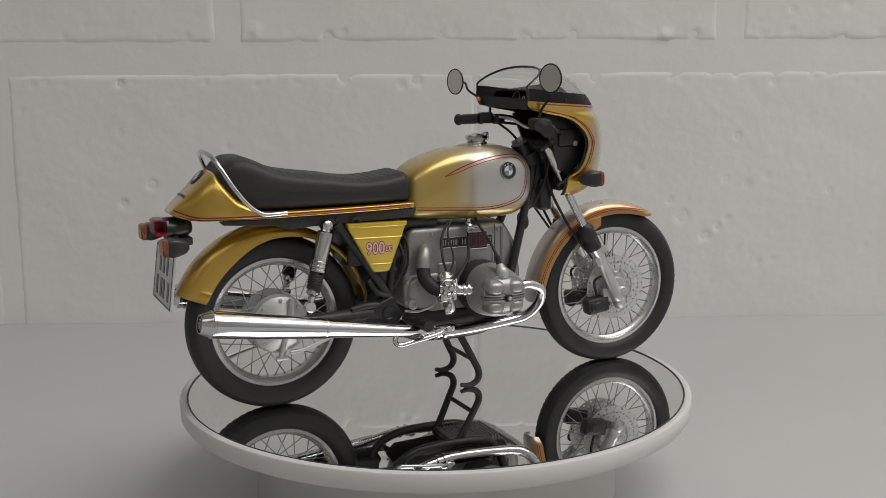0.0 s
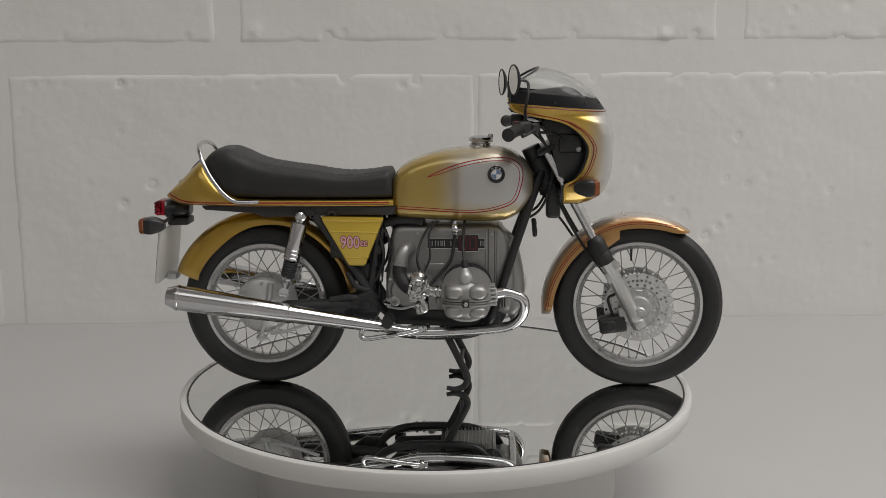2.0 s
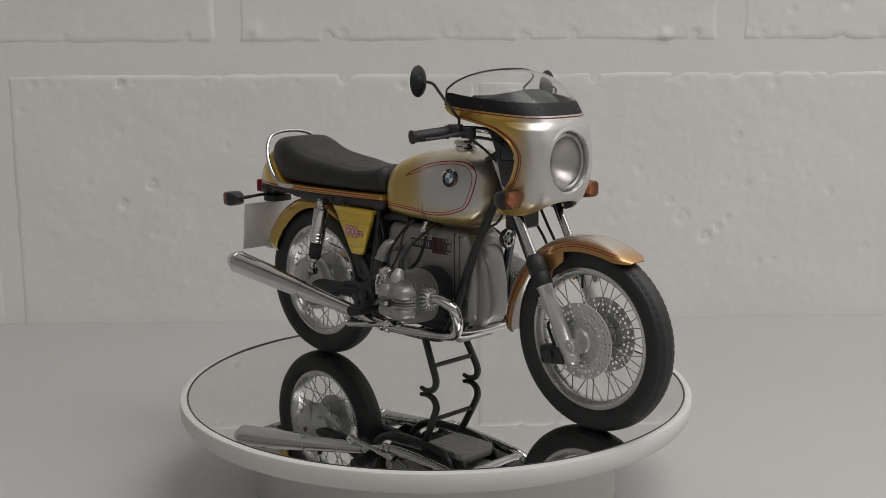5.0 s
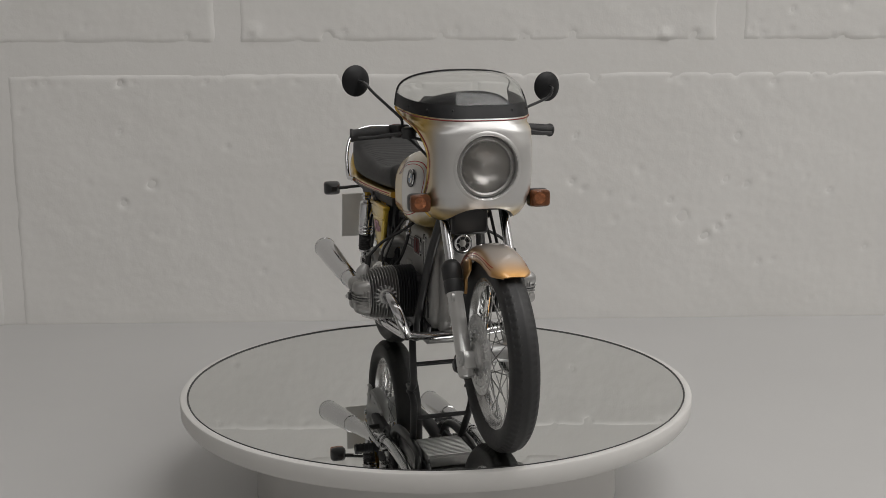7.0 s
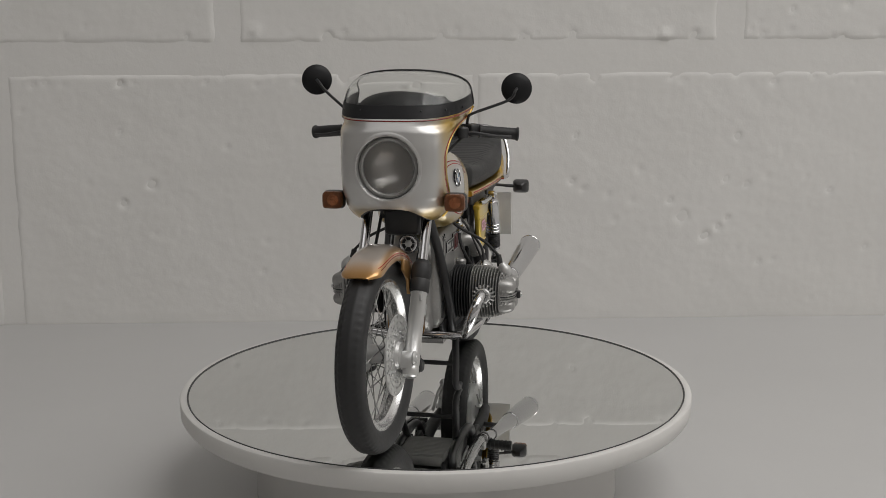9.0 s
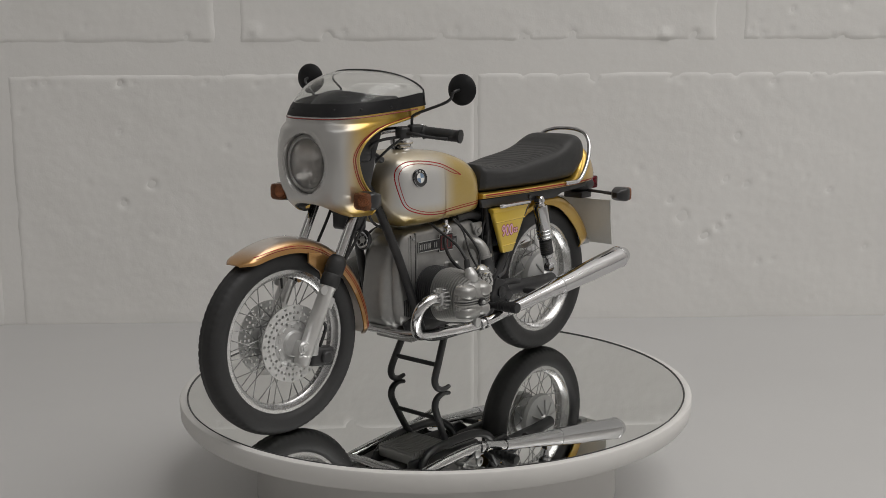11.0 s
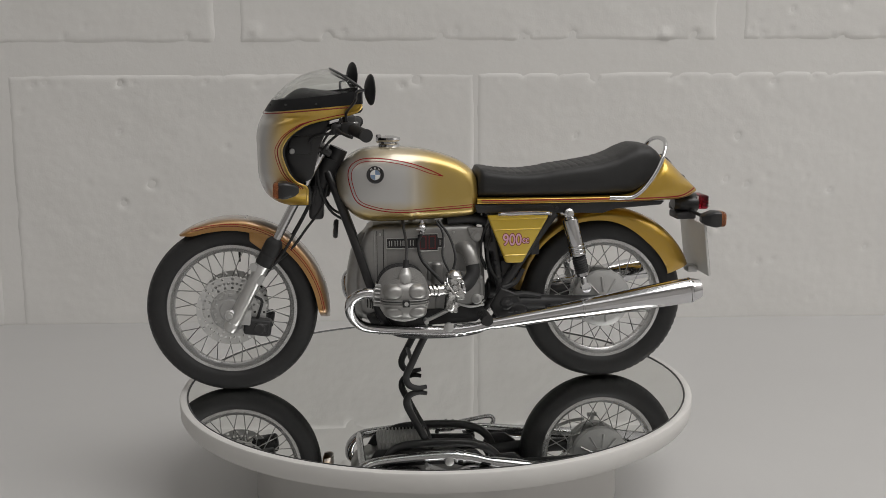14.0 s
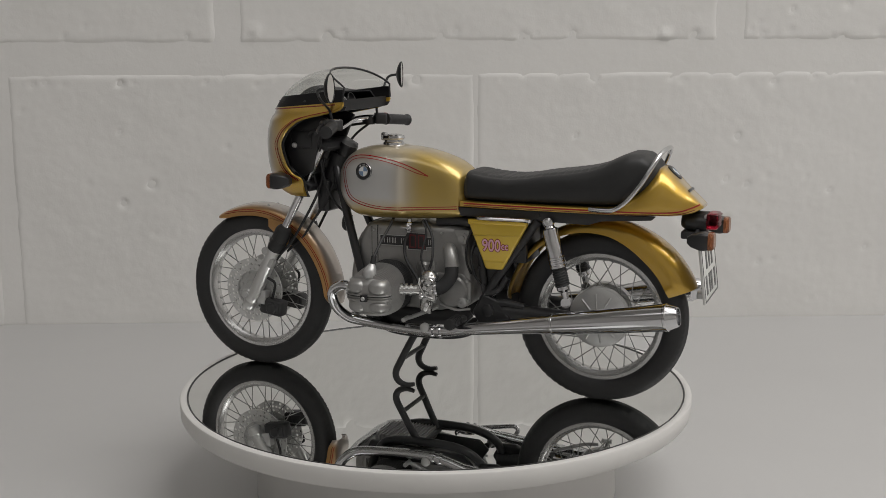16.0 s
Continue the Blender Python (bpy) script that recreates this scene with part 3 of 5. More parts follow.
# ---- front fork
FORK_A, FORK_B = Vector((797, 0, 258)), Vector((632, 0, 563))
FDIR = (FORK_B - FORK_A).normalized()
for s in (1, -1):
    y = Vector((0, 107 * s, 0))
    a = FORK_A + y
    L = (FORK_B - FORK_A).length
    bm = bmesh.new()
    lathe(bm, [(0, -4), (18, -4), (25, 2), (28, 14), (28, 30), (26, 34), (28, 38), (28, 66), (26.5, 70), (26.5, L - 70), (29, L - 66), (29, L - 46), (26, L - 42), (26, L - 10), (0, L - 10)], 28, along(a, a + FDIR))
    box(bm, (-26, -22, -30), (26, 22, 30), 8, 2, Matrix.Translation((FX - 12, 98 * s, FZ - 22)) @ pose(0, 0, 0, 0, -28, 0))
    slider = bpart("fork_slider", bm, FORK_ALU, bike, "satin alloy fork leg")
    bm = bmesh.new()
    lathe(bm, [(0, 0), (22, 0), (24, 6), (18, 12), (12, 12), (10, 16), (0, 16)], 20, side_axis(FX, FZ - 8, 118 * s) @ (Matrix() if s > 0 else pose(0, 0, 0, 180)))
    bpart("axle_nut", bm, ALU, slider)
    g0, g1 = FORK_A + FDIR * (L - 62) + y, FORK_A + FDIR * (L + 52) + y
    bm = bmesh.new()
    gl = (g1 - g0).length
    prof = [(0, 0), (31, 0), (33, 5), (33, gl * 0.36), (31, gl * 0.4), (34, gl * 0.46), (34, gl * 0.8), (31, gl * 0.88), (24, gl * 0.97), (20, gl), (0, gl)]
    lathe(bm, prof, 24, along(g0, g1))
    bpart("gaiter", bm, RUBBER, bike, "ribbed black rubber fork gaiter")
    bm = bmesh.new()
    t1 = FORK_A + FDIR * (L + 420) + y
    lathe(bm, [(0, 0), (16.5, 0), (16.5, (t1 - g1).length), (0, (t1 - g1).length)], 20, along(g1, t1))
    bpart("fork_tube", bm, CHROME, bike)
    # caliper
    bm = bmesh.new()
    cal = Matrix.Translation((FX - 100, 80 * s, FZ - 62)) @ pose(0, 0, 0, 0, -8, 0)
    box(bm, (-52, -30, -32), (52, 26, 34), 12, 3, cal)
    box(bm, (-40, -36, -20), (10, 34, 22), 9, 3, cal)
    lathe(bm, [(0, 0), (22, 0), (22, 14), (17, 18), (0, 18)], 20, cal @ Matrix.Translation((-8, 24 * s, 0)) @ pose(0, 0, 0, -90 * s, 0, 0))
    caliper = bpart("brake_caliper", bm, SATIN_BLACK, bike, "black brake caliper")
    bm = bmesh.new()
    box(bm, (-18, -16, -20), (22, 20, 40), 6, 2, cal @ Matrix.Translation((45, 10 * s, 26)))
    bolt(bm, cal @ Vector((56, 30 * s, 50)), (0, s, 0), 9, 9)
    bpart("mount", bm, ALU, caliper)
    bm = bmesh.new()
    tube(bm, [(FX - 95, 86 * s, FZ - 40), (FX - 120, 98 * s, FZ + 40), (FX - 92, 112 * s, FZ + 75), (FX - 150, 104 * s, FZ + 160), (FX - 215, 90 * s, FZ + 240), (FX - 320, 74 * s, FZ + 430), (FX - 340, 60 * s, FZ + 560)], 5.5, 8)
    bpart("brake_hose", bm, RUBBER, bike)
    bm = bmesh.new()
    box(bm, (-14, -14, -20), (14, 14, 20), 4, 2, Matrix.Translation((FX - 118, 118 * s, FZ + 130)) @ pose(0, 0, 0, 0, -28, 0))
    lathe(bm, [(0, 0), (16, 0), (16, 8), (9, 10), (0, 10)], 16, side_axis(FX - 95, FZ + 178, 120 * s) @ (Matrix() if s > 0 else pose(0, 0, 0, 180)))
    bpart("bracket", bm, ALU, slider)

# yokes and steering head
bm = bmesh.new()
low = FORK_A + FDIR * 600
box(bm, (-40, -130, -16), (34, 130, 16), 10, 3, Matrix.Translation(low) @ pose(0, 0, 0, 0, -28, 0))
top = FORK_A + FDIR * 775
box(bm, (-36, -130, -11), (36, 130, 11), 8, 3, Matrix.Translation(top) @ pose(0, 0, 0, 0, -28, 0))
tube(bm, [low - Vector((62, 0, 20)), top - Vector((60, 0, 0))], 36, 20, 1)
box(bm, (430, -66, 672), (486, 66, 800), 14, 3)
bpart("fork_yoke", bm, BLACK, bike)

# ---- frame
for s in (1, -1):
    bm = bmesh.new()
    tube(bm, [(415, 30 * s, 850), (385, 55 * s, 780), (318, 94 * s, 590), (262, 116 * s, 420), (220, 122 * s, 300), (170, 112 * s, 238), (60, 112 * s, 222), (-120, 112 * s, 228), (-215, 112 * s, 270), (-250, 106 * s, 350),
              (-232, 100 * s, 470), (-215, 96 * s, 640), (-215, 96 * s, 700)], 17, 14, 6)
    bpart("frame_tube", bm, BLACK, bike, "gloss black frame tube")
    bm = bmesh.new()
    prism(bm, [(-140, 727), (-150, 694), (-420, 690), (-640, 684), (-690, 700), (-870, 712), (-885, 727)], 112 * s, 128 * s, 4, 2)
    bolt(bm, (-455, 128 * s, 708), (0, s, 0), 9, 8)
    bpart("seat_rail", bm, SATIN_BLACK, bike)
    bm = bmesh.new()
    tube(bm, [(-452, 118 * s, 690), (-330, 116 * s, 520), (-235, 110 * s, 372)], 17, 12)
    bpart("frame_strut", bm, SATIN_BLACK, bike)
    bm = bmesh.new()
    prism(bm, [(-300, 380), (-240, 404), (-198, 330), (-228, 276), (-300, 272), (-352, 312)], 108 * s, 134 * s, 9)
    bolt(bm, (-262, 136 * s, 340), (0, s, 0), 24, 8)
    bpart("swingarm_pivot", bm, BLACK, bike)
bm = bmesh.new()
tube(bm, [(420, 0, 850), (300, 0, 800), (100, 0, 730), (-150, 0, 715)], 30, 16)
tube(bm, [(450, 0, 770), (400, 0, 900)], 44, 20, 1)
bpart("frame_spine", bm, SATIN_BLACK, bike)

# ---- tank
tz = curve_of((-165, -155, -128, -65, 45, 120, 176, 230, 285, 330, 360, 380, 387), (776, 826, 866, 901, 932, 942, 946, 944, 934, 911, 880, 845, 812))
tb = curve_of((-165, -155, -130, 60, 200, 270, 310, 345, 370, 387), (712, 690, 678, 666, 664, 668, 684, 716, 756, 800))
tw = curve_of((-165, -155, -130, -60, 30, 60, 110, 180, 250, 310, 350, 375, 387), (62, 96, 119, 133, 141, 144, 149, 152, 149, 136, 112, 78, 30))


knee = curve_of((-165, -110, -40, 60, 78, 100, 387), (0, 2, 8, 11, 10, 0, 0))


def tank_ring(x, n=56):
    t, b, w = tz(x), tb(x), tw(x)
    c = b + 0.36 * (t - b)
    out = []
    for i in range(n):
        a = 2 * math.pi * i / n
        sz = math.sin(a)
        e = 0.66 if sz > 0 else 0.5
        dip = knee(x) * max(0.0, 1 - (sz / 0.72) ** 2) if sz > 0 else knee(x)
        out.append((x, (w - dip) * pw(math.cos(a), 0.52 if sz > 0 else 0.42), c + (t - c if sz > 0 else c - b) * pw(sz, e)))
    return out


bm = bmesh.new()
grid(bm, [tank_ring(-165 + 552 * (0.5 - 0.5 * math.cos(math.pi * i / 84))) for i in range(85)])
ttree = tree_of(bm)
tank = bpart("fuel_tank", bm, TANK_PAINT, bike, "silver fuel tank fading to gold with red pinstripes", 50)
STRIPE = [(-140, 718), (-30, 712), (90, 706), (190, 710), (270, 728), (310, 752), (330, 800), (338, 850), (325, 884), (290, 905), (240, 910), (170, 903), (100, 888), (30, 862), (-20, 838)]
STRIPE_IN = [(-140, 727), (-30, 721), (90, 715), (190, 719), (264, 736), (300, 757), (319, 802), (326, 848), (314, 877), (285, 895), (238, 900), (170, 893), (100, 876), (30, 850), (-20, 838)]
for s in (1, -1):
    bpart("pinstripe", ribbon(ttree, STRIPE, s, 4.2), RED_STRIPE, tank)
    bpart("pinstripe", ribbon(ttree, STRIPE_IN, s, 2.8), RED_STRIPE, tank)
    # round badge on the tank's side
    at = ttree.ray_cast(Vector((238, 600 * s, 850)), Vector((0, -s, 0)))
    n = at[1] if at[1].y * s > 0 else -at[1]
    m = along(at[0] - n * 3, at[0] + n * 10)
    bm = bmesh.new()
    m = m @ Matrix.Diagonal((0.9, 0.9, 1, 1))
    lathe(bm, [(0, 0), (37, 0), (37, 6), (34.5, 9), (32, 8), (0, 8)], 40, m)
    badge = bpart("badge", bm, BLACK, tank, "round black badge with white and blue quarters")
    bm = bmesh.new()
    lathe(bm, [(34.6, 8), (37.4, 7), (36, 10.2)], 40, m, True)
    lathe(bm, [(20, 8.3), (22, 8.3), (22, 9.4), (20, 9.4)], 40, m, True)
    bpart("ring", bm, CHROME, badge)
    side = (m.inverted().to_3x3() @ Vector((1, 0, 0))).normalized()
    ang = math.atan2(side.y, side.x)
    up = m.inverted().to_3x3() @ Vector((0, 0, 1))
    crown = math.atan2(up.y, up.x)
    for q in range(4):
        bm = bmesh.new()
        c = bm.verts.new(m @ Vector((0, 0, 8.8)))
        arc = [bm.verts.new(m @ Vector((20 * math.cos(ang + a), 20 * math.sin(ang + a), 8.8))) for a in (math.pi / 2 * (q + i / 8) for i in range(9))]
        for a, b in zip(arc, arc[1:]):
            bm.faces.new((c, a, b))
        bpart("quarter", bm, WHITE_INK if q % 2 else BLUE_INK, badge)
    for i in (-1, 0, 1):
        bm = bmesh.new()
        a0 = crown + i * 0.62
        for w in (-0.13, 0.06):
            v = [bm.verts.new(m @ Vector((r * math.cos(a0 + d), r * math.sin(a0 + d), 8.9))) for r, d in ((24.5, w), (31, w), (31, w + 0.08), (24.5, w + 0.08))]
            bm.faces.new(v)
        bpart("letter_mark", bm, WHITE_INK, badge)
# filler cap
bm = bmesh.new()
lathe(bm, [(0, 938), (40, 938), (43, 944), (41, 952), (36, 956), (36, 962), (43, 964), (45, 970), (42, 978), (20, 984), (0, 985)], 40, Matrix.Translation((176, 0, 0)))
box(bm, (205, -12, 958), (226, 12, 990), 5, 2)
bpart("filler_cap", bm, CHROME, tank, "chrome filler cap")

# ---- seat and tail
sz = curve_of((-158, -170, -250, -325, -400, -455, -560, -630, -690, -740, -786, -820, -850, -880, -893), (840, 862, 851, 846, 852, 862, 876, 888, 906, 930, 944, 942, 926, 890, 850))
sw = curve_of((-158, -180, -400, -600, -740, -800, -860, -893), (106, 122, 142, 149, 146, 138, 116, 72))
bm = bmesh.new()
rows = []
N = 150
for i in range(N + 1):
    x = -158 - 735 * i / N
    t, w = sz(x), sw(x)
    b = 750 + max(0.0, (-x - 760) * 0.62)
    b = min(b, t - 14)
    rib = 0.0
    if -690 < x < -200:
        rib = max(0.0, 1 - abs(((x + 200) % 30) - 15) / 5.0) * 2.6
    row = []
    for k in range(44):
        a = 2 * math.pi * k / 44
        c, s_ = math.cos(a), math.sin(a)
        y = w * pw(c, 0.42)
        z = (t + b) / 2 + (t - b) / 2 * pw(s_, 0.5)
        if s_ > 0.25 and abs(y) < w * 0.78:
            z -= rib
        if s_ > 0.3:
            z -= 5 * math.exp(-((abs(y) - w * 0.80) / 5.0) ** 2) if -700 < x < -190 else 0
        y *= 1 + 0.025 * math.sin((z - b) / max(t - b, 1) * math.pi)
        row.append((x, y, z))
    rows.append(row)
grid(bm, rows)
stree = tree_of(bm)
seat = bpart("seat", bm, LEATHER, bike, "black ribbed vinyl seat", 40)
for s in (1, -1):
    bm = ribbon(stree, [(-175, 800), (-300, 798), (-450, 806), (-600, 815), (-690, 826), (-760, 860)], s, 4, 1.0)
    bpart("piping", bm, RUBBER, seat)

cz_top = curve_of((-150, -700, -745, -790, -835, -865, -890, -910, -960, -1010, -1036), (752, 754, 760, 790, 842, 880, 897, 886, 838, 788, 762))
cz_bot = curve_of((-150, -800, -920, -970, -1010, -1036), (726, 726, 725, 729, 738, 752))
cw = curve_of((-150, -300, -600, -760, -860, -930, -990, -1036), (130, 144, 155, 154, 144, 124, 90, 50))
bm = bmesh.new()
rows = []
for i in range(91):
    x = -150 - 886 * i / 90
    t, b, w = cz_top(x), cz_bot(x), cw(x)
    rise = min(1.0, max(0.0, (t - 756) / 60))
    row = []
    for k in range(40):
        a = 2 * math.pi * k / 40
        c, s_ = math.cos(a), math.sin(a)
        e = 0.3 + 0.38 * rise if s_ > 0 else 0.35
        ct = b + (t - b) * (0.5 - 0.22 * rise)
        row.append((x, w * pw(c, 0.3 + (0.35 * rise if s_ > 0 else 0)), ct + (t - ct if s_ > 0 else ct - b) * pw(s_, e if s_ < 0 else 0.3 + 0.55 * rise)))
    rows.append(row)
grid(bm, rows)
ctree = tree_of(bm)
tail = bpart("tail_cowl", bm, TAIL_PAINT, bike, "gold tail cowl and seat base with red pinstripes", 45)
for s in (1, -1):
    bpart("pinstripe", ribbon(ctree, [(-165, 743), (-500, 743), (-840, 742), (-950, 744), (-1000, 757), (-1026, 768)], s, 5.0, 1.0), RED_STRIPE, tail)
    bpart("pinstripe", ribbon(ctree, [(-165, 735), (-500, 735), (-840, 734), (-955, 736), (-1012, 750)], s, 2.6, 1.0), DARK_STRIPE, tail)
# badge and marks on the tail's slope
slope = Vector((-0.70, 0, 0.71)).normalized()
m = Matrix.Translation((-925, 0, 872)) @ slope.to_track_quat("Z", "Y").to_matrix().to_4x4()
bm = bmesh.new()
lathe(bm, [(0, -6), (33, -6), (33, 3), (30, 5), (0, 5)], 36, m)
badge = bpart("tail_badge", bm, BLACK, tail, "round black badge with white and blue quarters")
for q in range(4):
    bm = bmesh.new()
    c = bm.verts.new(m @ Vector((0, 0, 5.6)))
    arc = [bm.verts.new(m @ Vector((18 * math.cos(a), 18 * math.sin(a), 5.6))) for a in (math.pi / 2 * (q + i / 8) for i in range(9))]
    for a, b in zip(arc, arc[1:]):
        bm.faces.new((c, a, b))
    bpart("quarter", bm, WHITE_INK if q % 2 else BLUE_INK, badge)
for i in range(5):
    bm = bmesh.new()
    h = ctree.ray_cast(Vector((-985, -36 + 18 * i, 1200)), Vector((0, 0, -1)))
    if h[0]:
        box(bm, (-12, -5, 0.5), (12, 5, 2), 0, 1, Matrix.Translation(h[0]) @ slope.to_track_quat("Z", "Y").to_matrix().to_4x4())
        bpart("letter_mark", bm, BLACK, tail)
# grab rail
bm = bmesh.new()
half = [(-655, 170, 749), (-700, 177, 748), (-745, 177, 752), (-790, 173, 784), (-835, 164, 842), (-868, 144, 900), (-888, 108, 940), (-897, 62, 955), (-900, 20, 959)]
tube(bm, half + [(x, -y, z) for x, y, z in reversed(half)], 8.5, 12, 6)
bpart("grab_rail", bm, CHROME, bike, "chrome grab rail behind the seat")

# ---- rear lights and plate
bm = bmesh.new()
lathe(bm, [(0, -965), (26, -967), (40, -985), (44, -1020), (44, -1058), (0, -1058)], 32, Matrix(((0, 0, 1, 0), (1.25, 0, 0, 0), (0, 0.86, 0, 700), (0, 0, 0, 1))))
tail_light = bpart("tail_light", bm, BLACK, bike, "red tail lamp in a black housing")
bm = bmesh.new()
box(bm, (-1098, -52, 678), (-1056, 52, 734), 9, 3)
for i in range(4):
    box(bm, (-1101, -46, 686 + i * 12), (-1096, 46, 692 + i * 12), 1)
bpart("lens", bm, RED_LENS, tail_light)
bm = bmesh.new()
box(bm, (-1060, -48, 682), (-1050, 48, 730), 2)
bpart("reflector", bm, CHROME, tail_light)
bm = bmesh.new()
tube(bm, [(-1035, -170, 664), (-1020, -60, 672), (-1020, 60, 672), (-1035, 170, 664)], 7, 10)
box(bm, (-1040, -50, 640), (-960, 50, 668), 6)
bpart("rear_bracket", bm, SATIN_BLACK, bike)


def indicator(x, y, z, face, stem_to):
    """A box-shaped indicator: black body, amber lens, stem. face: 1 looks forward, -1 back."""
    bm = bmesh.new()
    rows = []
    for d, hy, hz in ((0, 34, 29), (14, 38, 32), (30, 37, 31), (60, 26, 22), (74, 12, 11)):
        rows.append([(x + face * (24 - d), y + hy * pw(math.cos(a), 0.4), z + hz * pw(math.sin(a), 0.4)) for a in (2 * math.pi * k / 24 for k in range(24))])
    grid(bm, rows)
    body = bpart("indicator", bm, BLACK, bike, "black indicator with an amber lens")
    bm = bmesh.new()
    rows = []
    for d, hy, hz in ((0, 35, 30), (14, 34, 29), (20, 29, 24)):
        rows.append([(x + face * (23 + d), y + hy * pw(math.cos(a), 0.4), z + hz * pw(math.sin(a), 0.4)) for a in (2 * math.pi * k / 24 for k in range(24))])
    grid(bm, rows)
    bpart("lens", bm, AMBER, body, "amber plastic lens")
    bm = bmesh.new()
    lathe(bm, [(0, 0), (20, 0), (12, 4), (0, 5)], 20, along((x + face * 24.2, y, z), (x + face * 40, y, z)))
    bpart("reflector", bm, CHROME, body)
    bm = bmesh.new()
    tube(bm, [(x - face * 10, y, z), stem_to], 8, 10, 1)
    bpart("stem", bm, BLACK, body)


for s in (1, -1):
    indicator(-1058, 192 * s, 662, -1, (-1035, 120 * s, 666))
    indicator(572, 213 * s, 808, 1, (560, 150 * s, 808))

plate = Matrix.Translation((-1055, 0, 530)) @ pose(0, 0, 0, 0, 7, 0)
bm = bmesh.new()
box(bm, (-5, -148, -104), (5, 148, 104), 3, 2, plate)
plate_ob = bpart("licence_plate", bm, PLATE_WHITE, bike, "small white plate with black bars of lettering")
bm = bmesh.new()
for lo, hi in (((-143, -99), (143, -94)), ((-143, 94), (143, 99)), ((-143, -94), (-138, 94)), ((138, -94), (143, 94))):
    box(bm, (-6.5, lo[0], lo[1]), (-4.8, hi[0], hi[1]), 0, 1, plate)
bpart("border", bm, BLACK, plate_ob)
for z, xs in ((44, (-58, 0, 58)), (-44, (-90, -20, 24, 90))):
    for y in xs:
        bm = bmesh.new()
        box(bm, (-6.5, y - 14, z - 34), (-4.8, y + 14, z + 34), 0, 1, plate)
        bpart("letter_bar", bm, BLACK, plate_ob)
bm = bmesh.new()
box(bm, (-1062, -30, 420), (-1020, 30, 446), 6)
bpart("plate_bracket", bm, ALU, bike)

# ---- side covers
for s in (1, -1):
    bm = bmesh.new()
    t = bmesh.new()
    prism(t, [(-424, 680), (-188, 677), (-258, 500), (-322, 500)], 126 * s, 150 * s, 9, 3)
    join(bm, t)
    prism(bm, [(-424, 690), (-186, 687), (-190, 668), (-417, 672)], 124 * s, 153 * s, 5, 2)
    prism(bm, [(-398, 636), (-206, 632), (-210, 627), (-394, 631)], 146 * s, 153 * s, 2, 1)
    prism(bm, [(-336, 536), (-250, 534), (-253, 529), (-333, 531)], 146 * s, 153 * s, 2, 1)
    cover = bpart("side_cover", bm, COVER_PAINT, bike, "gold side cover with a red number")
    for off, mat, lift in ((7.0, RED_INK, 151.2), (1.6, PINK_INK, 152.0)):
        for txt, size, dx, dz in (("900", 62, 0, 0), ("cc", 38, 76, 7)):
            cu = bpy.data.curves.new("number", "FONT")
            cu.body, cu.size, cu.offset, cu.fill_mode = txt, size, off * 0.5, "FRONT"
            tmp = new("number", cu)
            me = bpy.data.meshes.new_from_object(tmp)
            bpy.data.objects.remove(tmp)
            x0 = (-352 if s < 0 else -244)
            rot = Matrix.Translation((x0 - s * 1.0 * dx * 1.0, lift * s, 572 + dz)) @ (pose(0, 0, 0, 90, 0, 0) if s < 0 else pose(0, 0, 0, 90, 0, 180)) @ Matrix.Diagonal((0.80, 1, 1, 1))
            me.transform(Matrix.Scale(S, 4) @ rot)
            me.materials.clear()
            me.materials.append(mat)
            ob = new("number", me)
            ob.parent = cover
    bm = bmesh.new()
    if s > 0:
        tube(bm, [(-230, 150, 692), (-260, 160, 694), (-400, 160, 694), (-430, 148, 690)], 8, 10)
        bpart("lift_handle", bm, CHROME, bike, "chrome lifting handle")
    else:
        tube(bm, [(-400, -136, 690), (-392, -140, 706), (-376, -140, 706), (-370, -136, 690)], 5, 8)
        bpart("helmet_hook", bm, SATIN_BLACK, bike)

# ---- shocks
for s in (1, -1):
    a, b = Vector((-500, 148 * s, 690)), Vector((-572, 150 * s, 398))
    m = along(a, b)
    L = (b - a).length
    bm = bmesh.new()
    lathe(bm, [(0, 10), (16, 10), (20, 20), (28, 24), (30, 30), (30, 128), (32, 130), (32, 136), (30, 138), (30, 143), (32, 145), (32, 151), (30, 153), (30, 158), (32, 160), (32, 168), (27, 171), (12, 172), (12, L - 30), (0, L - 30)], 28, m)
    lathe(bm, [(0, -13), (19, -13), (19, 13), (0, 13)], 24, side_axis(b.x, b.z, 150 * s))
    lathe(bm, [(0, -13), (19, -13), (19, 13), (12, 18), (0, 18)], 24, side_axis(a.x, a.z, 148 * s) @ (Matrix() if s > 0 else pose(0, 0, 0, 180)))
    lathe(bm, [(0, L - 62), (24, L - 62), (25, L - 50), (14, L - 40), (12, L - 10), (0, L - 10)], 24, m)
    shock = bpart("shock_absorber", bm, CHROME, bike, "chrome shock absorber with a black coil spring")
    bm = bmesh.new()
    pts = [m @ Vector((23 * math.cos(q), 23 * math.sin(q), 174 + (L - 236) * q / (2 * math.pi * 7))) for q in (2 * math.pi * 7 * i / 110 for i in range(111))]
    tube(bm, pts, 5, 7, 1)
    bpart("spring", bm, SATIN_BLACK, shock)

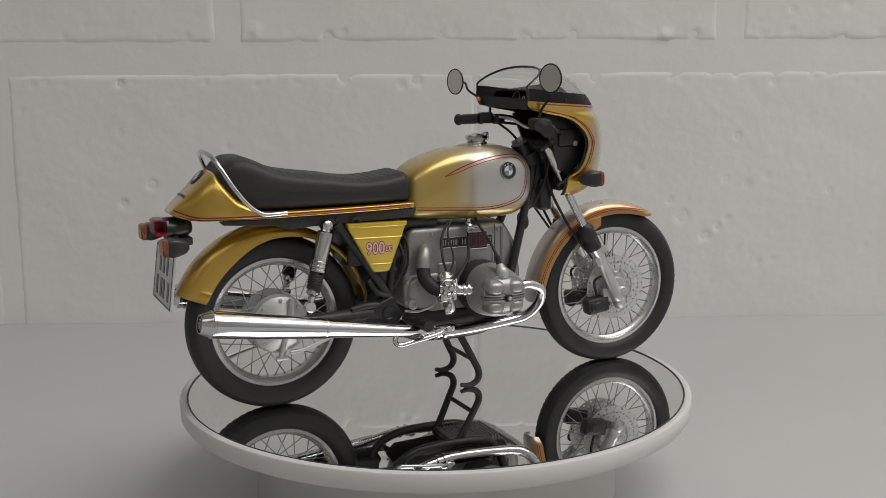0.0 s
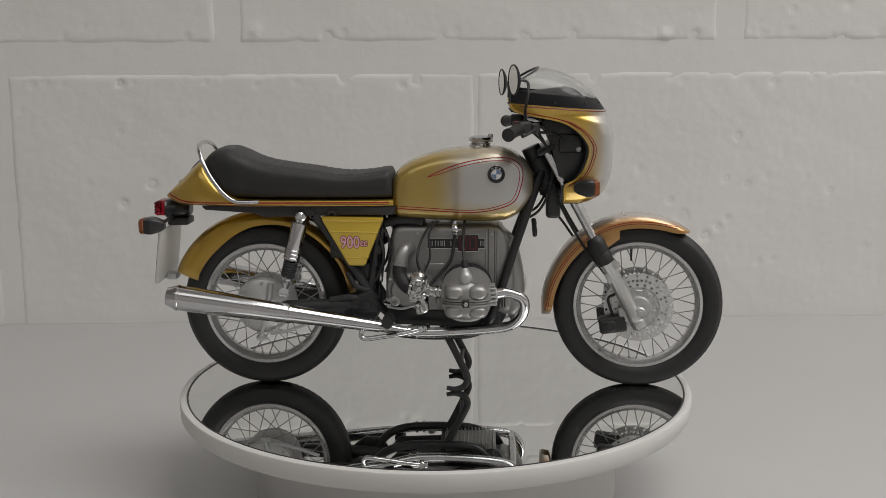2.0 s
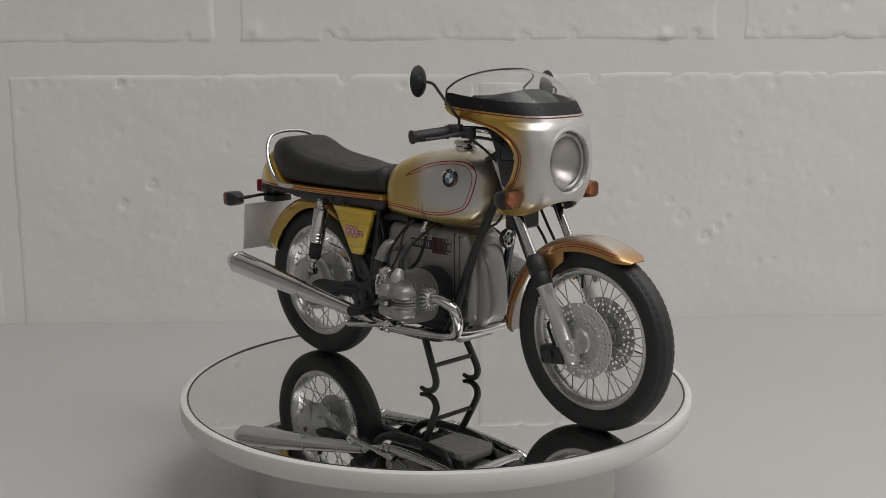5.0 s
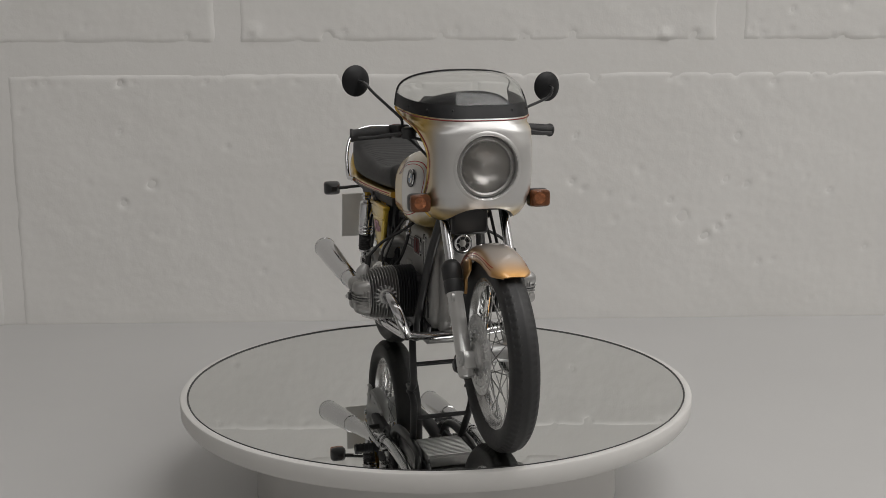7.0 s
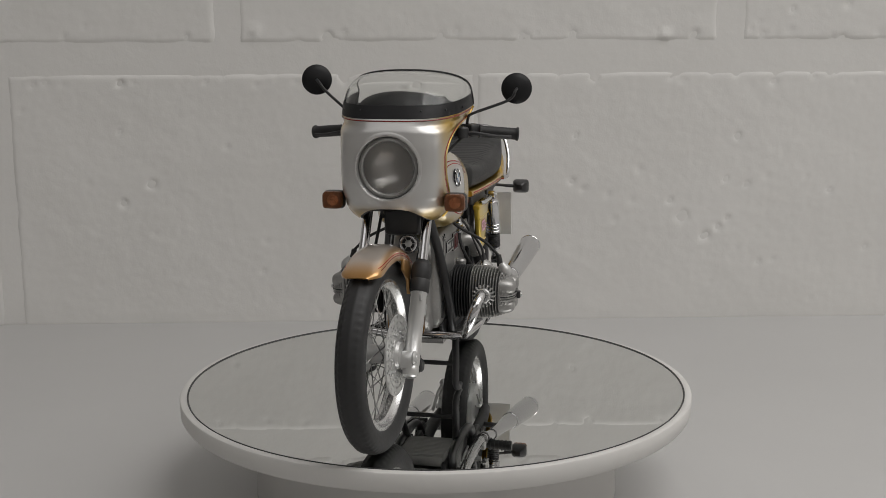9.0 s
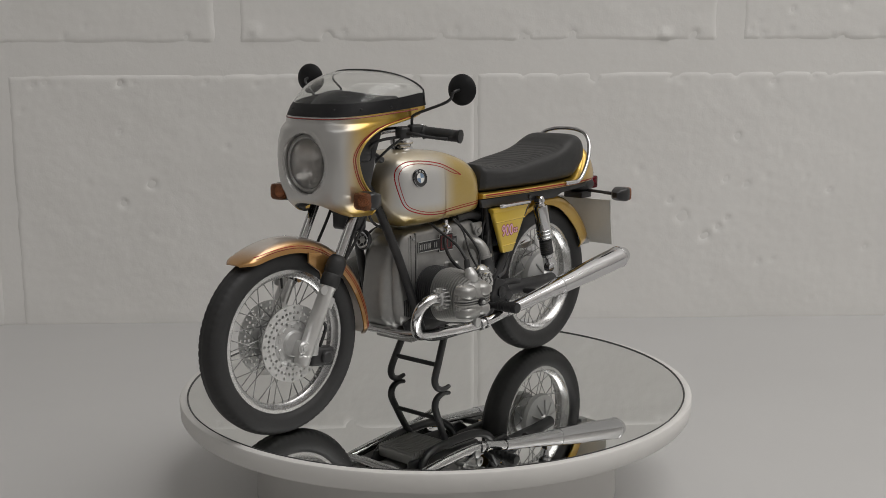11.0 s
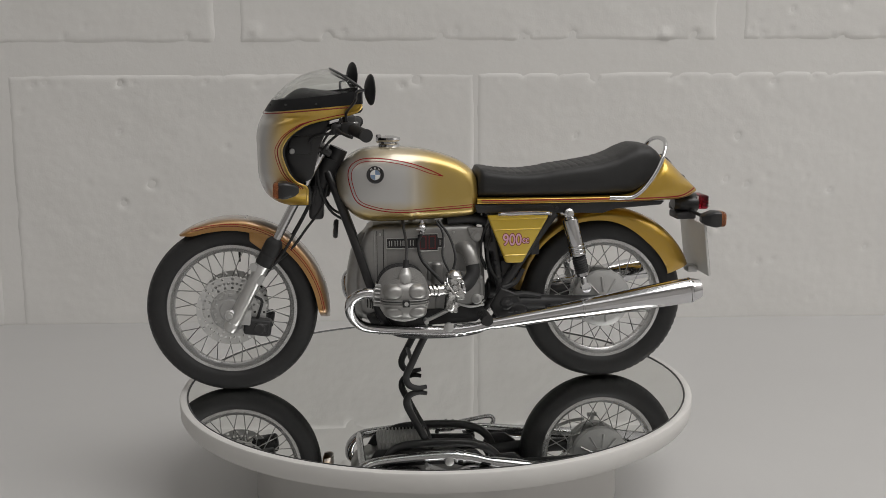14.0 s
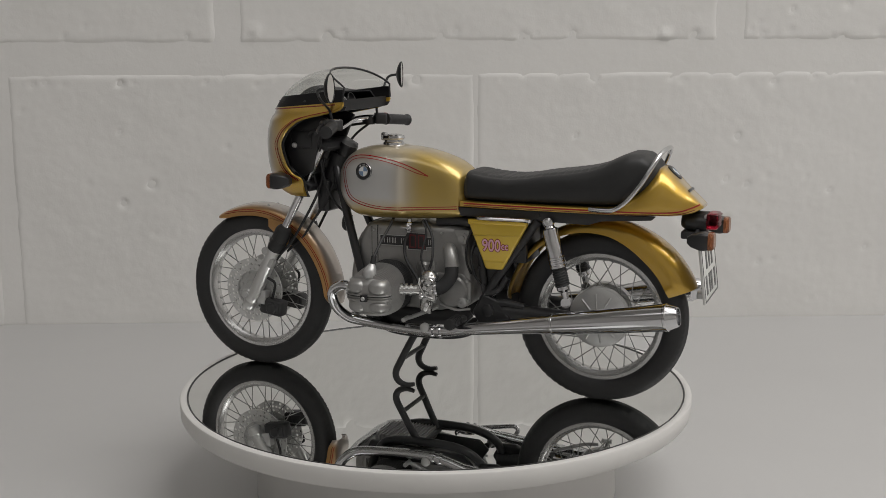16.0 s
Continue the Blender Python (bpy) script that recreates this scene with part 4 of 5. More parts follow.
# ---- engine
bm = bmesh.new()
prism(bm, [(-168, 610), (-150, 648), (240, 650), (270, 630), (300, 560), (312, 430), (304, 330), (276, 284), (60, 286), (-60, 306), (-176, 338), (-190, 420)], -94, 94, 30, 4)
engine = bpart("engine_block", bm, ENGINE_GREY, bike, "grey cast engine block", 30)
bm = bmesh.new()
prism(bm, [(230, 636), (285, 622), (326, 560), (350, 440), (352, 360), (336, 300), (302, 272), (240, 264)], -66, 66, 38, 5)
bpart("front_cover", bm, ENGINE_GREY, engine)
bm = bmesh.new()
for s in (1, -1):
    for x in (196, 240):
        box(bm, (x, 92 * s - 5, 300), (x + 7, 92 * s + 3.5, 626), 3, 2)
    box(bm, (-40, 92 * s - 6, 430), (44, 92 * s + 6, 506), 10, 3)
bpart("casting_rib", bm, ENGINE_GREY, engine)
bm = bmesh.new()
box(bm, (30, -88, 226), (240, 88, 270), 12, 2)
oil_pan = bpart("oil_pan", bm, ENGINE_GREY, bike, "finned oil pan")
bm = bmesh.new()
box(bm, (-3, -92, 220), (3, 92, 256), 2, 1)
pan_fin = bpart("pan_fin", bm, ENGINE_GREY, oil_pan)
for i in range(14):
    ob = pan_fin if i == 0 else new("pan_fin", pan_fin.data)
    ob.parent = oil_pan
    ob.location.x = (42 + i * 14.4) * S
bm = bmesh.new()
prism(bm, [(-186, 430), (-150, 470), (0, 470), (20, 316), (-60, 306), (-186, 348)], -99, 99, 16, 3)
lathe(bm, [(0, -110), (56, -110), (64, -103), (64, 103), (56, 110), (0, 110)], 36, side_axis(-105, 395))
gearbox = bpart("gearbox", bm, ENGINE_GREY, engine, "cast gearbox housing")
for s in (1, -1):
    # black strip added for the shadow over the pan beside the black frame tube
    bm = bmesh.new()
    prism(bm, [(-190, 300), (-150, 262), (250, 246), (280, 300), (240, 318), (-60, 318), (-160, 345)], 84 * s, 102 * s, 6, 2)
    bpart("pan_shade_strip", bm, BLACK, bike, "black strip added for the shade round the oil pan and frame tube")
    bm = bmesh.new()
    lathe(bm, [(0, 98), (20, 98), (20, 116), (14, 120), (8, 120), (8, 114), (0, 114)], 20, side_axis(-150, 356) @ (Matrix() if s > 0 else pose(0, 0, 0, 180)))
    tube(bm, [(-180, 104 * s, 332), (-120, 108 * s, 326), (-60, 106 * s, 344)], 5, 8)
    bpart("gearbox_boss", bm, ALU, gearbox)
for s in (1, -1):
    # name badge: black plate, light outline, plain marks
    bm = bmesh.new()
    y = 95 * s

    def turn(x):
        return x if s < 0 else 171 - x

    prism(bm, [(turn(x), z) for x, z in ((-25, 560), (92, 560), (92, 548), (172, 548), (172, 560), (196, 560), (196, 600), (172, 600), (172, 614), (92, 614), (92, 600), (-25, 600))], y - 2 * s, y + 5 * s)
    plate2 = bpart("name_badge", bm, BLACK, engine, "black name badge with silver outline and marks")
    bm = bmesh.new()
    ring = [(-25, 560), (92, 560), (92, 548), (172, 548), (172, 560), (196, 560), (196, 600), (172, 600), (172, 614), (92, 614), (92, 600), (-25, 600), (-25, 560)]
    for p, q in zip(ring, ring[1:]):
        tube(bm, [(turn(p[0]), y + 5 * s, p[1]), (turn(q[0]), y + 5 * s, q[1])], 1.8, 5, 1)
    bpart("outline", bm, ALU, plate2)
    for x0, x1 in ((-17, -13), (-8, -4), (5, 9), (15, 19), (26, 30), (33, 36), (39, 43), (64, 68), (75, 79), (178, 182), (187, 190)):
        bm = bmesh.new()
        x0, x1 = sorted((turn(x0), turn(x1)))
        box(bm, (x0, min(y, y + 6.4 * s), 569), (x1, max(y, y + 6.4 * s), 591), 1.5, 1)
        bpart("letter_mark", bm, ALU, plate2)
    for x0, x1 in ((100, 128), (136, 164)):
        bm = bmesh.new()
        x0, x1 = sorted((turn(x0), turn(x1)))
        for lo, hi in (((x0, 555), (x0 + 5, 607)), ((x1 - 5, 555), (x1, 607)), ((x0 + 5, 602), (x1 - 5, 607)), ((x0 + 5, 555), (x1 - 5, 560))):
            box(bm, (lo[0], min(y, y + 6.4 * s), lo[1]), (hi[0], max(y, y + 6.4 * s), hi[1]))
        bpart("number_mark", bm, BADGE_RED, plate2)
    # seams, bosses and bolts of the casting
    bm = bmesh.new()
    for x0, z0, x1, z1 in ((207, 300, 210, 636), (232, 300, 234, 630)):
        box(bm, (x0, min(88 * s, 95.2 * s), z0), (x1, max(88 * s, 95.2 * s), z1))
    bpart("seam", bm, BLACK, engine)
    for i in range(4):
        bm = bmesh.new()
        box(bm, (240 + i * 10, min(88 * s, 96 * s), 322 + i * 3), (245 + i * 10, max(88 * s, 96 * s), 396 - i * 2), 1, 1)
        bpart("louvre", bm, BLACK, engine)
    for x, z, r in ((-62, 618, 5), (222, 616, 5), (-30, 350, 7), (-168, 440, 7), (-172, 360, 8)):
        bm = bmesh.new()
        bolt(bm, (x, (93 if z > 450 or x > 0 else 98) * s, z), (0, s, 0), r, 8)
        bpart("casing_bolt", bm, ALU, engine)
    bm = bmesh.new()
    prism(bm, [(84, 478), (186, 478), (200, 460), (200, 340), (186, 322), (84, 322), (70, 340), (70, 460)], 90 * s, 122 * s, 8, 2)
    bpart("barrel_base", bm, SATIN_BLACK, engine)


def plate_ring(ax, az, y, n=40, e=0.55):
    return [(ax * pw(math.cos(a), e), y, az * pw(math.sin(a), e)) for a in (2 * math.pi * k / n for k in range(n))]


def fin_mesh(material):
    bm = bmesh.new()
    grid(bm, [plate_ring(92, 96, -2.2, 48, 0.86), plate_ring(96, 100, -1.0, 48, 0.86), plate_ring(96, 100, 1.0, 48, 0.86), plate_ring(92, 96, 2.2, 48, 0.86)])
    bmesh.ops.scale(bm, vec=(S, S, S), verts=bm.verts)
    bmesh.ops.recalc_face_normals(bm, faces=bm.faces)
    me = bpy.data.meshes.new("fin")
    bm.to_mesh(me)
    bm.free()
    me.materials.append(material)
    return me


FIN_ALU = fin_mesh(HEAD_ALU)
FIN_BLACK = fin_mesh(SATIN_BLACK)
for s in (1, -1):
    CX = 135 + (10 if s > 0 else -6)
    CZ = 408
    bm = bmesh.new()
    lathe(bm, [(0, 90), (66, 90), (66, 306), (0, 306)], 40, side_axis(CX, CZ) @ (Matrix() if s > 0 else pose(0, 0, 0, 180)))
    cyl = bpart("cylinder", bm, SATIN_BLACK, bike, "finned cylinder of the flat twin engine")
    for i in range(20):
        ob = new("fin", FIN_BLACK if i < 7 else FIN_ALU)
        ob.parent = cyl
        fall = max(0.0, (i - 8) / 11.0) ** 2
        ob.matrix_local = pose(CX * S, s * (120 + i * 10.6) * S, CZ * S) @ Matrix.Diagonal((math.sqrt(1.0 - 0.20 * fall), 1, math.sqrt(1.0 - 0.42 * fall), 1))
    # rocker cover: a dome with four lobes, three ribs across the middle and a split line
    bm = bmesh.new()
    for dx, dz, ax, az, reach in ((-41, 30, 43, 33, 57), (41, 30, 43, 33, 57), (-40, -41, 42, 29, 54), (40, -41, 42, 29, 54)):
        rows = []
        for q in range(13):
            u = math.pi / 2 * q / 12
            k = max(0.03, math.cos(u)) ** 0.6
            rows.append([(CX + dx + ax * k * pw(math.cos(a), 0.8), s * (300 + reach * math.sin(u)), CZ + dz + az * k * pw(math.sin(a), 0.9)) for a in (2 * math.pi * w / 28 for w in range(28))])
        grid(bm, rows)
    grid(bm, [[(CX + p[0] * k, s * d, CZ - 4 + p[2] * k) for p in plate_ring(86, 74, 0, 44, 0.9)] for d, k in ((296, 0.98), (306, 1.0), (316, 0.98), (326, 0.93), (335, 0.83), (343, 0.70), (348, 0.48), (350, 0.15))])
    cover = bpart("rocker_cover", bm, HEAD_ALU, bike, "cast alloy rocker cover with four lobes")
    for zz, rr_, out_ in ((4, 3.0, 50), (-5, 2.0, 49), (-14, 3.0, 50)):
        bm = bmesh.new()
        tube(bm, [(CX + 87 * pw(math.cos(a), 0.8), s * (306 + out_ * pw(math.sin(a), 0.75)), CZ + zz) for a in (math.pi * q / 24 for q in range(25))], rr_, 6, 1)
        bpart("rib", bm, HEAD_ALU, cover)
    bm = bmesh.new()
    tube(bm, [(CX + 88 * pw(math.cos(a), 0.8), s * (305 + 52 * pw(math.sin(a), 0.75)), CZ) for a in (math.pi * q / 24 for q in range(25))], 1.5, 5, 1)
    bpart("split_line", bm, BLACK, cover)
    bm = bmesh.new()
    box(bm, (CX - 13, min(s * 340, s * 368), CZ - 18), (CX + 13, max(s * 340, s * 370), CZ + 8), 3)
    bpart("bolt_recess", bm, BLACK, cover)
    bm = bmesh.new()
    bolt(bm, (CX, s * 367, CZ - 5), (0, s, 0), 8, 9)
    bpart("centre_bolt", bm, ALU, cover)
    # spark plug cap and lead
    bm = bmesh.new()
    tube(bm, [(CX - 2, s * 316, CZ + 54), (CX - 2, s * 314, CZ + 66), (CX - 2, s * 310, CZ + 84), (CX - 4, s * 302, CZ + 98), (CX - 4, s * 296, CZ + 112)], [10, 22, 25, 20, 13], 18, 2)
    for q in (1, -1):
        tube(bm, [(CX + 16 * q, s * 300, CZ + 76), (CX + 24 * q, s * 322, CZ + 52)], [9, 4], 8, 2)
    bpart("plug_boss", bm, ALU, cover)
    bm = bmesh.new()
    tube(bm, [(CX - 4, s * 292, CZ + 100), (CX - 8, s * 284, CZ + 142)], [12, 10], 12, 2)
    tube(bm, [(CX - 8, s * 284, CZ + 140), (CX - 14, s * 230, CZ + 190), (CX - 12, s * 150, CZ + 232), (CX - 10, s * 90, CZ + 270)], 5.5, 8)
    bpart("plug_lead", bm, RUBBER, bike)
    # exhaust: finned nut, header, silencer
    bm = bmesh.new()
    port = Vector((CX + 84, s * 248, CZ + 4))
    out = Vector((0.97, -0.05 * s, 0.10)).normalized()
    m = along(port, port + out)
    lathe(bm, [(0, -6), (26, -6), (28, 0), (28, 26), (24, 30), (0, 30)], 24, m)
    for i in range(16):
        a = 2 * math.pi * i / 16
        box(bm, (24, -2.8, 1), (42, 2.8, 25), 1, 1, m @ pose(0, 0, 0, 0, 0, math.degrees(a)))
    bpart("exhaust_nut", bm, ALU, bike, "finned exhaust nut")
    bm = bmesh.new()
    tube(bm, [port + out * 10, port + out * 60 + Vector((0, 0, 2)), (330, s * 236, 400), (345, s * 226, 368), (336, s * 208, 322), (302, s * 188, 284), (250, s * 176, 268), (120, s * 176, 256), (-20, s * 182, 250), (-110, s * 192, 258), (-190, s * 202, 276),
              (-330, s * 214, 306)], 19.5, 18, 6)
    tube(bm, [(302, s * 186, 280), (306, s * 100, 272), (306, 0, 272)], 15, 14)
    for x, z, y in ((-60, 252, 187), (-90, 255, 190)):
        lathe(bm, [(19, -5), (25, -5), (25, 5), (19, 5)], 20, along((x, s * y, z), (x - 20, s * (y + 2), z + 2)), True)
    bpart("exhaust_pipe", bm, CHROME, bike, "chrome exhaust pipe")
    bm = bmesh.new()
    a, b = Vector((-200, s * 204, 278)), Vector((-985, s * 254, 402))
    L = (b - a).length
    lathe(bm, [(0, 0), (22, 0), (24, 40), (28, 180), (34, 330), (36, 345), (38, 346), (38, 352), (36, 353), (38, 380), (46, 600), (47.5, 720), (47.5, L - 36), (49, L - 34), (49, L - 26), (46, L - 24), (36, L + 6), (33, L + 12), (30, L + 12), (29, L - 4), (0, L - 6)],
          40, along(a, b))
    bpart("silencer", bm, CHROME, bike, "long chrome silencer")
    # carburettor and intake
    K = Vector((-46, s * 196, 424))
    bm = bmesh.new()
    tube(bm, [K + Vector((10, 0, -4)), K + Vector((60, s * 20, -8)), (CX - 72, s * 236, CZ + 6)], [20, 19, 19], 16)
    lathe(bm, [(0, -26), (27, -26), (31, -18), (31, 8), (26, 12), (26, 30), (0, 30)], 24, Matrix.Translation(K) @ pose(0, 0, 0, 0, 90, 0))
    lathe(bm, [(0, -82), (17, -82), (21, -74), (23, -30), (27, -26), (27, 34), (31, 36), (31, 46), (20, 58), (8, 64), (0, 64)], 24, Matrix.Translation(K) @ pose(0, 0, 0, 0, -8, 0))
    for i in range(4):
        a = i * math.pi / 2 + 0.6
        bolt(bm, K + Vector((25 * math.cos(a) - 6, 25 * math.sin(a), 44)), (0, 0, 1), 5, 8)
    box(bm, (-38, -18, -40), (-10, 16, -8), 5, 2, Matrix.Translation(K + Vector((0, s * 14, 0))))
    lathe(bm, [(0, 0), (10, 0), (10, 18), (6, 22), (0, 22)], 12, Matrix.Translation(K + Vector((12, s * 20, -18))) @ pose(0, 0, 0, -90 * s, 0, 0))
    tube(bm, [K + Vector((-34, s * 20, 18)), K + Vector((-20, s * 30, 34)), K + Vector((14, s * 28, 30))], 5, 8)
    bmesh.ops.scale(bm, vec=(1.1, 1.1, 1.1), verts=[v for v in bm.verts if v.co.x < K.x + 45], space=Matrix.Translation(-K))
    for q in range(3):
        lathe(bm, [(19, -4), (25 - q, -4), (25 - q, 4), (19, 4)], 20, along(K + Vector((62 + 15 * q, s * (20 + 6 * q), -8 + 2 * q)), K + Vector((80 + 15 * q, s * (26 + 6 * q), -7))), True)
    for dx, dz, r, h in ((-22, 30, 8, 12), (8, 34, 7, 14), (-26, -6, 9, 12), (14, -30, 8, 14), (-8, -56, 8, 10), (24, 8, 7, 12), (-2, 8, 10, 16)):
        bolt(bm, K + Vector((dx, s * 30, dz)), (0, s, 0), r, h)
    box(bm, (-16, -10, -96), (12, 10, -66), 4, 2, Matrix.Translation(K + Vector((0, s * 8, 0))))
    tube(bm, [K + Vector((-30, s * 30, -30)), K + Vector((-6, s * 44, -20)), K + Vector((20, s * 38, 14)), K + Vector((26, s * 24, 40))], 4, 8)
    bpart("carburettor", bm, CARB, bike, "bright metal carburettor")
    bm = bmesh.new()
    tube(bm, [K + Vector((-24, 0, -2)), (-98, s * 186, 430), (-126, s * 170, 466), (-126, s * 156, 510)], 26, 20)
    intake = bpart("intake_hose", bm, RUBBER, bike, "black rubber intake hose")
    bm = bmesh.new()
    tube(bm, [(-126, s * 156, 500), (-121, s * 149, 530), (-110, s * 134, 556), (-98, s * 112, 562), (-90, s * 90, 554)], [28, 27, 26, 25, 24], 20)
    lathe(bm, [(27, -5), (31, -5), (31, 5), (27, 5)], 24, along((-126, s * 155, 508), (-123, s * 151, 534)), True)
    bolt(bm, (-104, s * 156, 512), (0.6, s, 0.2), 7, 8)
    bpart("intake_elbow", bm, ENGINE_GREY, bike, "cast grey intake elbow")
    bm = bmesh.new()
    lathe(bm, [(29, -5), (34, -5), (34, 5), (29, 5)], 24, along(K + Vector((-34, 0, 0)), K + Vector((-60, s * -4, 4))), True)
    bpart("hose_clamp", bm, CHROME, intake)
    # cables and fuel line
    bm = bmesh.new()
    tube(bm, [K + Vector((0, 0, 60)), (-58, s * 184, 540), (-40, s * 140, 610), (0, s * 110, 668)], 5, 8)
    tube(bm, [K + Vector((12, 0, 58)), (-10, s * 178, 540), (-16, s * 140, 620), (10, s * 110, 668)], 4, 8)
    bpart("throttle_cable", bm, RUBBER, bike)
    bm = bmesh.new()
    tube(bm, [(72 - 10 * s, s * 118, 622), (78, s * 128, 580), (64, s * 150, 520), (10, s * 180, 460), K + Vector((20, s * 18, -4))], 6.5, 8)
    bpart("fuel_hose", bm, RUBBER, bike)
    bm = bmesh.new()
    tap_x = 72 - 10 * s
    lathe(bm, [(0, 618), (10, 618), (12, 626), (9, 632), (9, 646), (14, 648), (14, 656), (9, 660), (9, 672), (0, 672)], 16, Matrix.Translation((tap_x, s * 118, 0)))
    lathe(bm, [(0, 0), (13, 0), (13, 14), (8, 18), (0, 18)], 16, side_axis(tap_x, 640, s * 122) @ (Matrix() if s > 0 else pose(0, 0, 0, 180)))
    box(bm, (tap_x - 4, min(s * 138, s * 146), 636), (tap_x + 24, max(s * 138, s * 146), 644), 2)
    bpart("fuel_tap", bm, CHROME, bike, "bright fuel tap")
    # rear engine fittings
    if s > 0:
        bm = bmesh.new()
        lathe(bm, [(0, 0), (22, 0), (22, 8), (12, 10), (12, 16), (0, 16)], 20, side_axis(-150, 604, 100))
        prism(bm, [(-112, 636), (-178, 636), (-172, 590), (-150, 574), (-130, 596)], 92, 104, 4, 2)
        bpart("choke_bracket", bm, ENGINE_GREY, bike)
        bm = bmesh.new()
        lathe(bm, [(0, 420), (22, 420), (22, 498), (16, 506), (0, 506)], 24, Matrix.Translation((4, 112, 0)))
        bpart("starter_boss", bm, ENGINE_GREY, bike)
    # foot pegs and pedals
    bm = bmesh.new()
    tube(bm, [(-165, s * 130, 300), (-165, s * 190, 308)], 13, 12, 1)
    tube(bm, [(-165, s * 188, 308), (-165, s * 292, 312)], [18, 20, 20], 16, 1)
    for i in range(6):
        lathe(bm, [(19, -3), (22, -3), (22, 3), (19, 3)], 16, side_axis(-165, 310 + i * 0.3, s * (204 + i * 16)), True)
    bpart("foot_peg", bm, RUBBER, bike, "black rubber foot peg")
    bm = bmesh.new()
    tube(bm, [(-430, s * 128, 316), (-430, s * 210, 322)], 12, 12, 1)
    bpart("pillion_peg", bm, SATIN_BLACK, bike)
bm = bmesh.new()
tube(bm, [(-262, -214, 270), (-271, -224, 250), (-254, -228, 236), (-200, -228, 243), (-110, -224, 257), (-50, -206, 268), (-20, -160, 272)], 9.5, 12)
box(bm, (-84, -214, 262), (-20, -178, 282), 6, 2)
bolt(bm, (-46, -206, 270), (0, -1, 0), 15, 12)
bpart("brake_pedal", bm, CHROME, bike, "chrome brake pedal")
bm = bmesh.new()
tube(bm, [(-70, 160, 345), (30, 168, 300), (60, 172, 292)], 8, 10)
lathe(bm, [(0, 0), (18, 0), (18, 14), (9, 18), (0, 18)], 18, side_axis(-30, 268, 190))
tube(bm, [(55, 160, 292), (55, 205, 292)], 9, 10, 1)
bpart("gear_lever", bm, ALU, bike)

# ---- small fittings round the pivot
for s in (1, -1):
    for x, z, y, r in ((-262, 340, 138, 12), (-300, 300, 136, 9), (-500, 690, 166, 9), (-240, 430, 118, 9), (-222, 500, 114, 8)):
        bm = bmesh.new()
        bolt(bm, (x, y * s - 4 * s, z), (0, s, 0), r, 9)
        bpart("fitting_bolt", bm, SATIN_BLACK if z < 600 else ALU, bike)
    bm = bmesh.new()
    tube(bm, [(-330, 112 * s, 470), (-300, 120 * s, 420), (-250, 124 * s, 400)], 10, 10)
    tube(bm, [(-400, 116 * s, 360), (-330, 122 * s, 372), (-270, 122 * s, 366)], 13, 10)
    bpart("frame_gusset", bm, SATIN_BLACK, bike)

# ---- centre stand
for s in (1, -1):
    bm = bmesh.new()
    tube(bm, [(30, s * 96, 240), (58, s * 102, 200), (104, s * 112, 110), (128, s * 116, 56), (118, s * 118, 22), (84, s * 120, 8), (48, s * 120, 14)], [14, 14, 14, 14, 13, 11, 8], 12)
    bpart("stand_leg", bm, SATIN_BLACK, bike, "black centre stand leg")
bm = bmesh.new()
tube(bm, [(104, -108, 108), (104, 108, 108)], 9, 10, 1)
tube(bm, [(30, 96, 240), (30, -96, 240)], 12, 10, 1)
bpart("stand_bar", bm, SATIN_BLACK, bike)

# ---- fairing
xn = curve_of((740, 760, 790, 822, 900, 977, 1040, 1086), (596, 628, 654, 667, 678, 678, 667, 645))
xr = curve_of((740, 800, 815, 830, 880, 945, 990, 1038, 1056, 1064, 1086), (492, 490, 498, 530, 566, 582, 562, 490, 384, 304, 286))
fw = curve_of((740, 760, 800, 850, 900, 960, 1010, 1050, 1086), (140, 160, 178, 180, 178, 178, 184, 198, 217))
NU, NV = 120, 64


def fairing_point(a, z):
    c = abs(math.cos(a))
    x = xr(z) + (xn(z) - xr(z)) * c ** 0.62
    y = fw(z) * pw(math.sin(a), 0.62)
    tilt = max(0.0, min(1.0, (z - 1000) / 86))
    return Vector((x, y, z + 0.085 * (650 - x) * tilt))


rows = []
for j in range(NV + 1):
    v = j / NV
    row = []
    for i in range(NU + 1):
        a = -math.pi / 2 + math.pi * i / NU
        zb = 742 + 46 * abs(math.cos(a)) ** 6
        row.append(fairing_point(a, 1086 + (zb - 1086) * v))
    rows.append(row)
rows_fairing = rows
bm = bmesh.new()
grid(bm, rows, False)
bmesh.ops.delete(bm, geom=[f for f in bm.faces if f.calc_center_median().x > 600 and (Vector(f.calc_center_median().yz) - Vector((0, 927))).length < 106], context="FACES")
bmesh.ops.recalc_face_normals(bm, faces=bm.faces)
atree = tree_of(bm)
bmesh.ops.solidify(bm, geom=bm.faces[:], thickness=6)
fairing = bpart("fairing", bm, FAIRING_PAINT, bike, "silver handlebar fairing fading to gold with red pinstripes", 50)
bm = bmesh.new()
grid(bm, [[Vector((p.x - 12, p.y * 0.945, p.z - 1)) for p in row] for row in rows_fairing[2:]], False)
bmesh.ops.delete(bm, geom=[f for f in bm.faces if f.calc_center_median().x > 590 and (Vector(f.calc_center_median().yz) - Vector((0, 927))).length < 108], context="FACES")
bmesh.ops.solidify(bm, geom=bm.faces[:], thickness=3)
bpart("fairing_liner", bm, SATIN_BLACK, fairing)
EDGE = [fairing_point(math.pi / 2, z) for z in np.linspace(1084, 746, 30)]
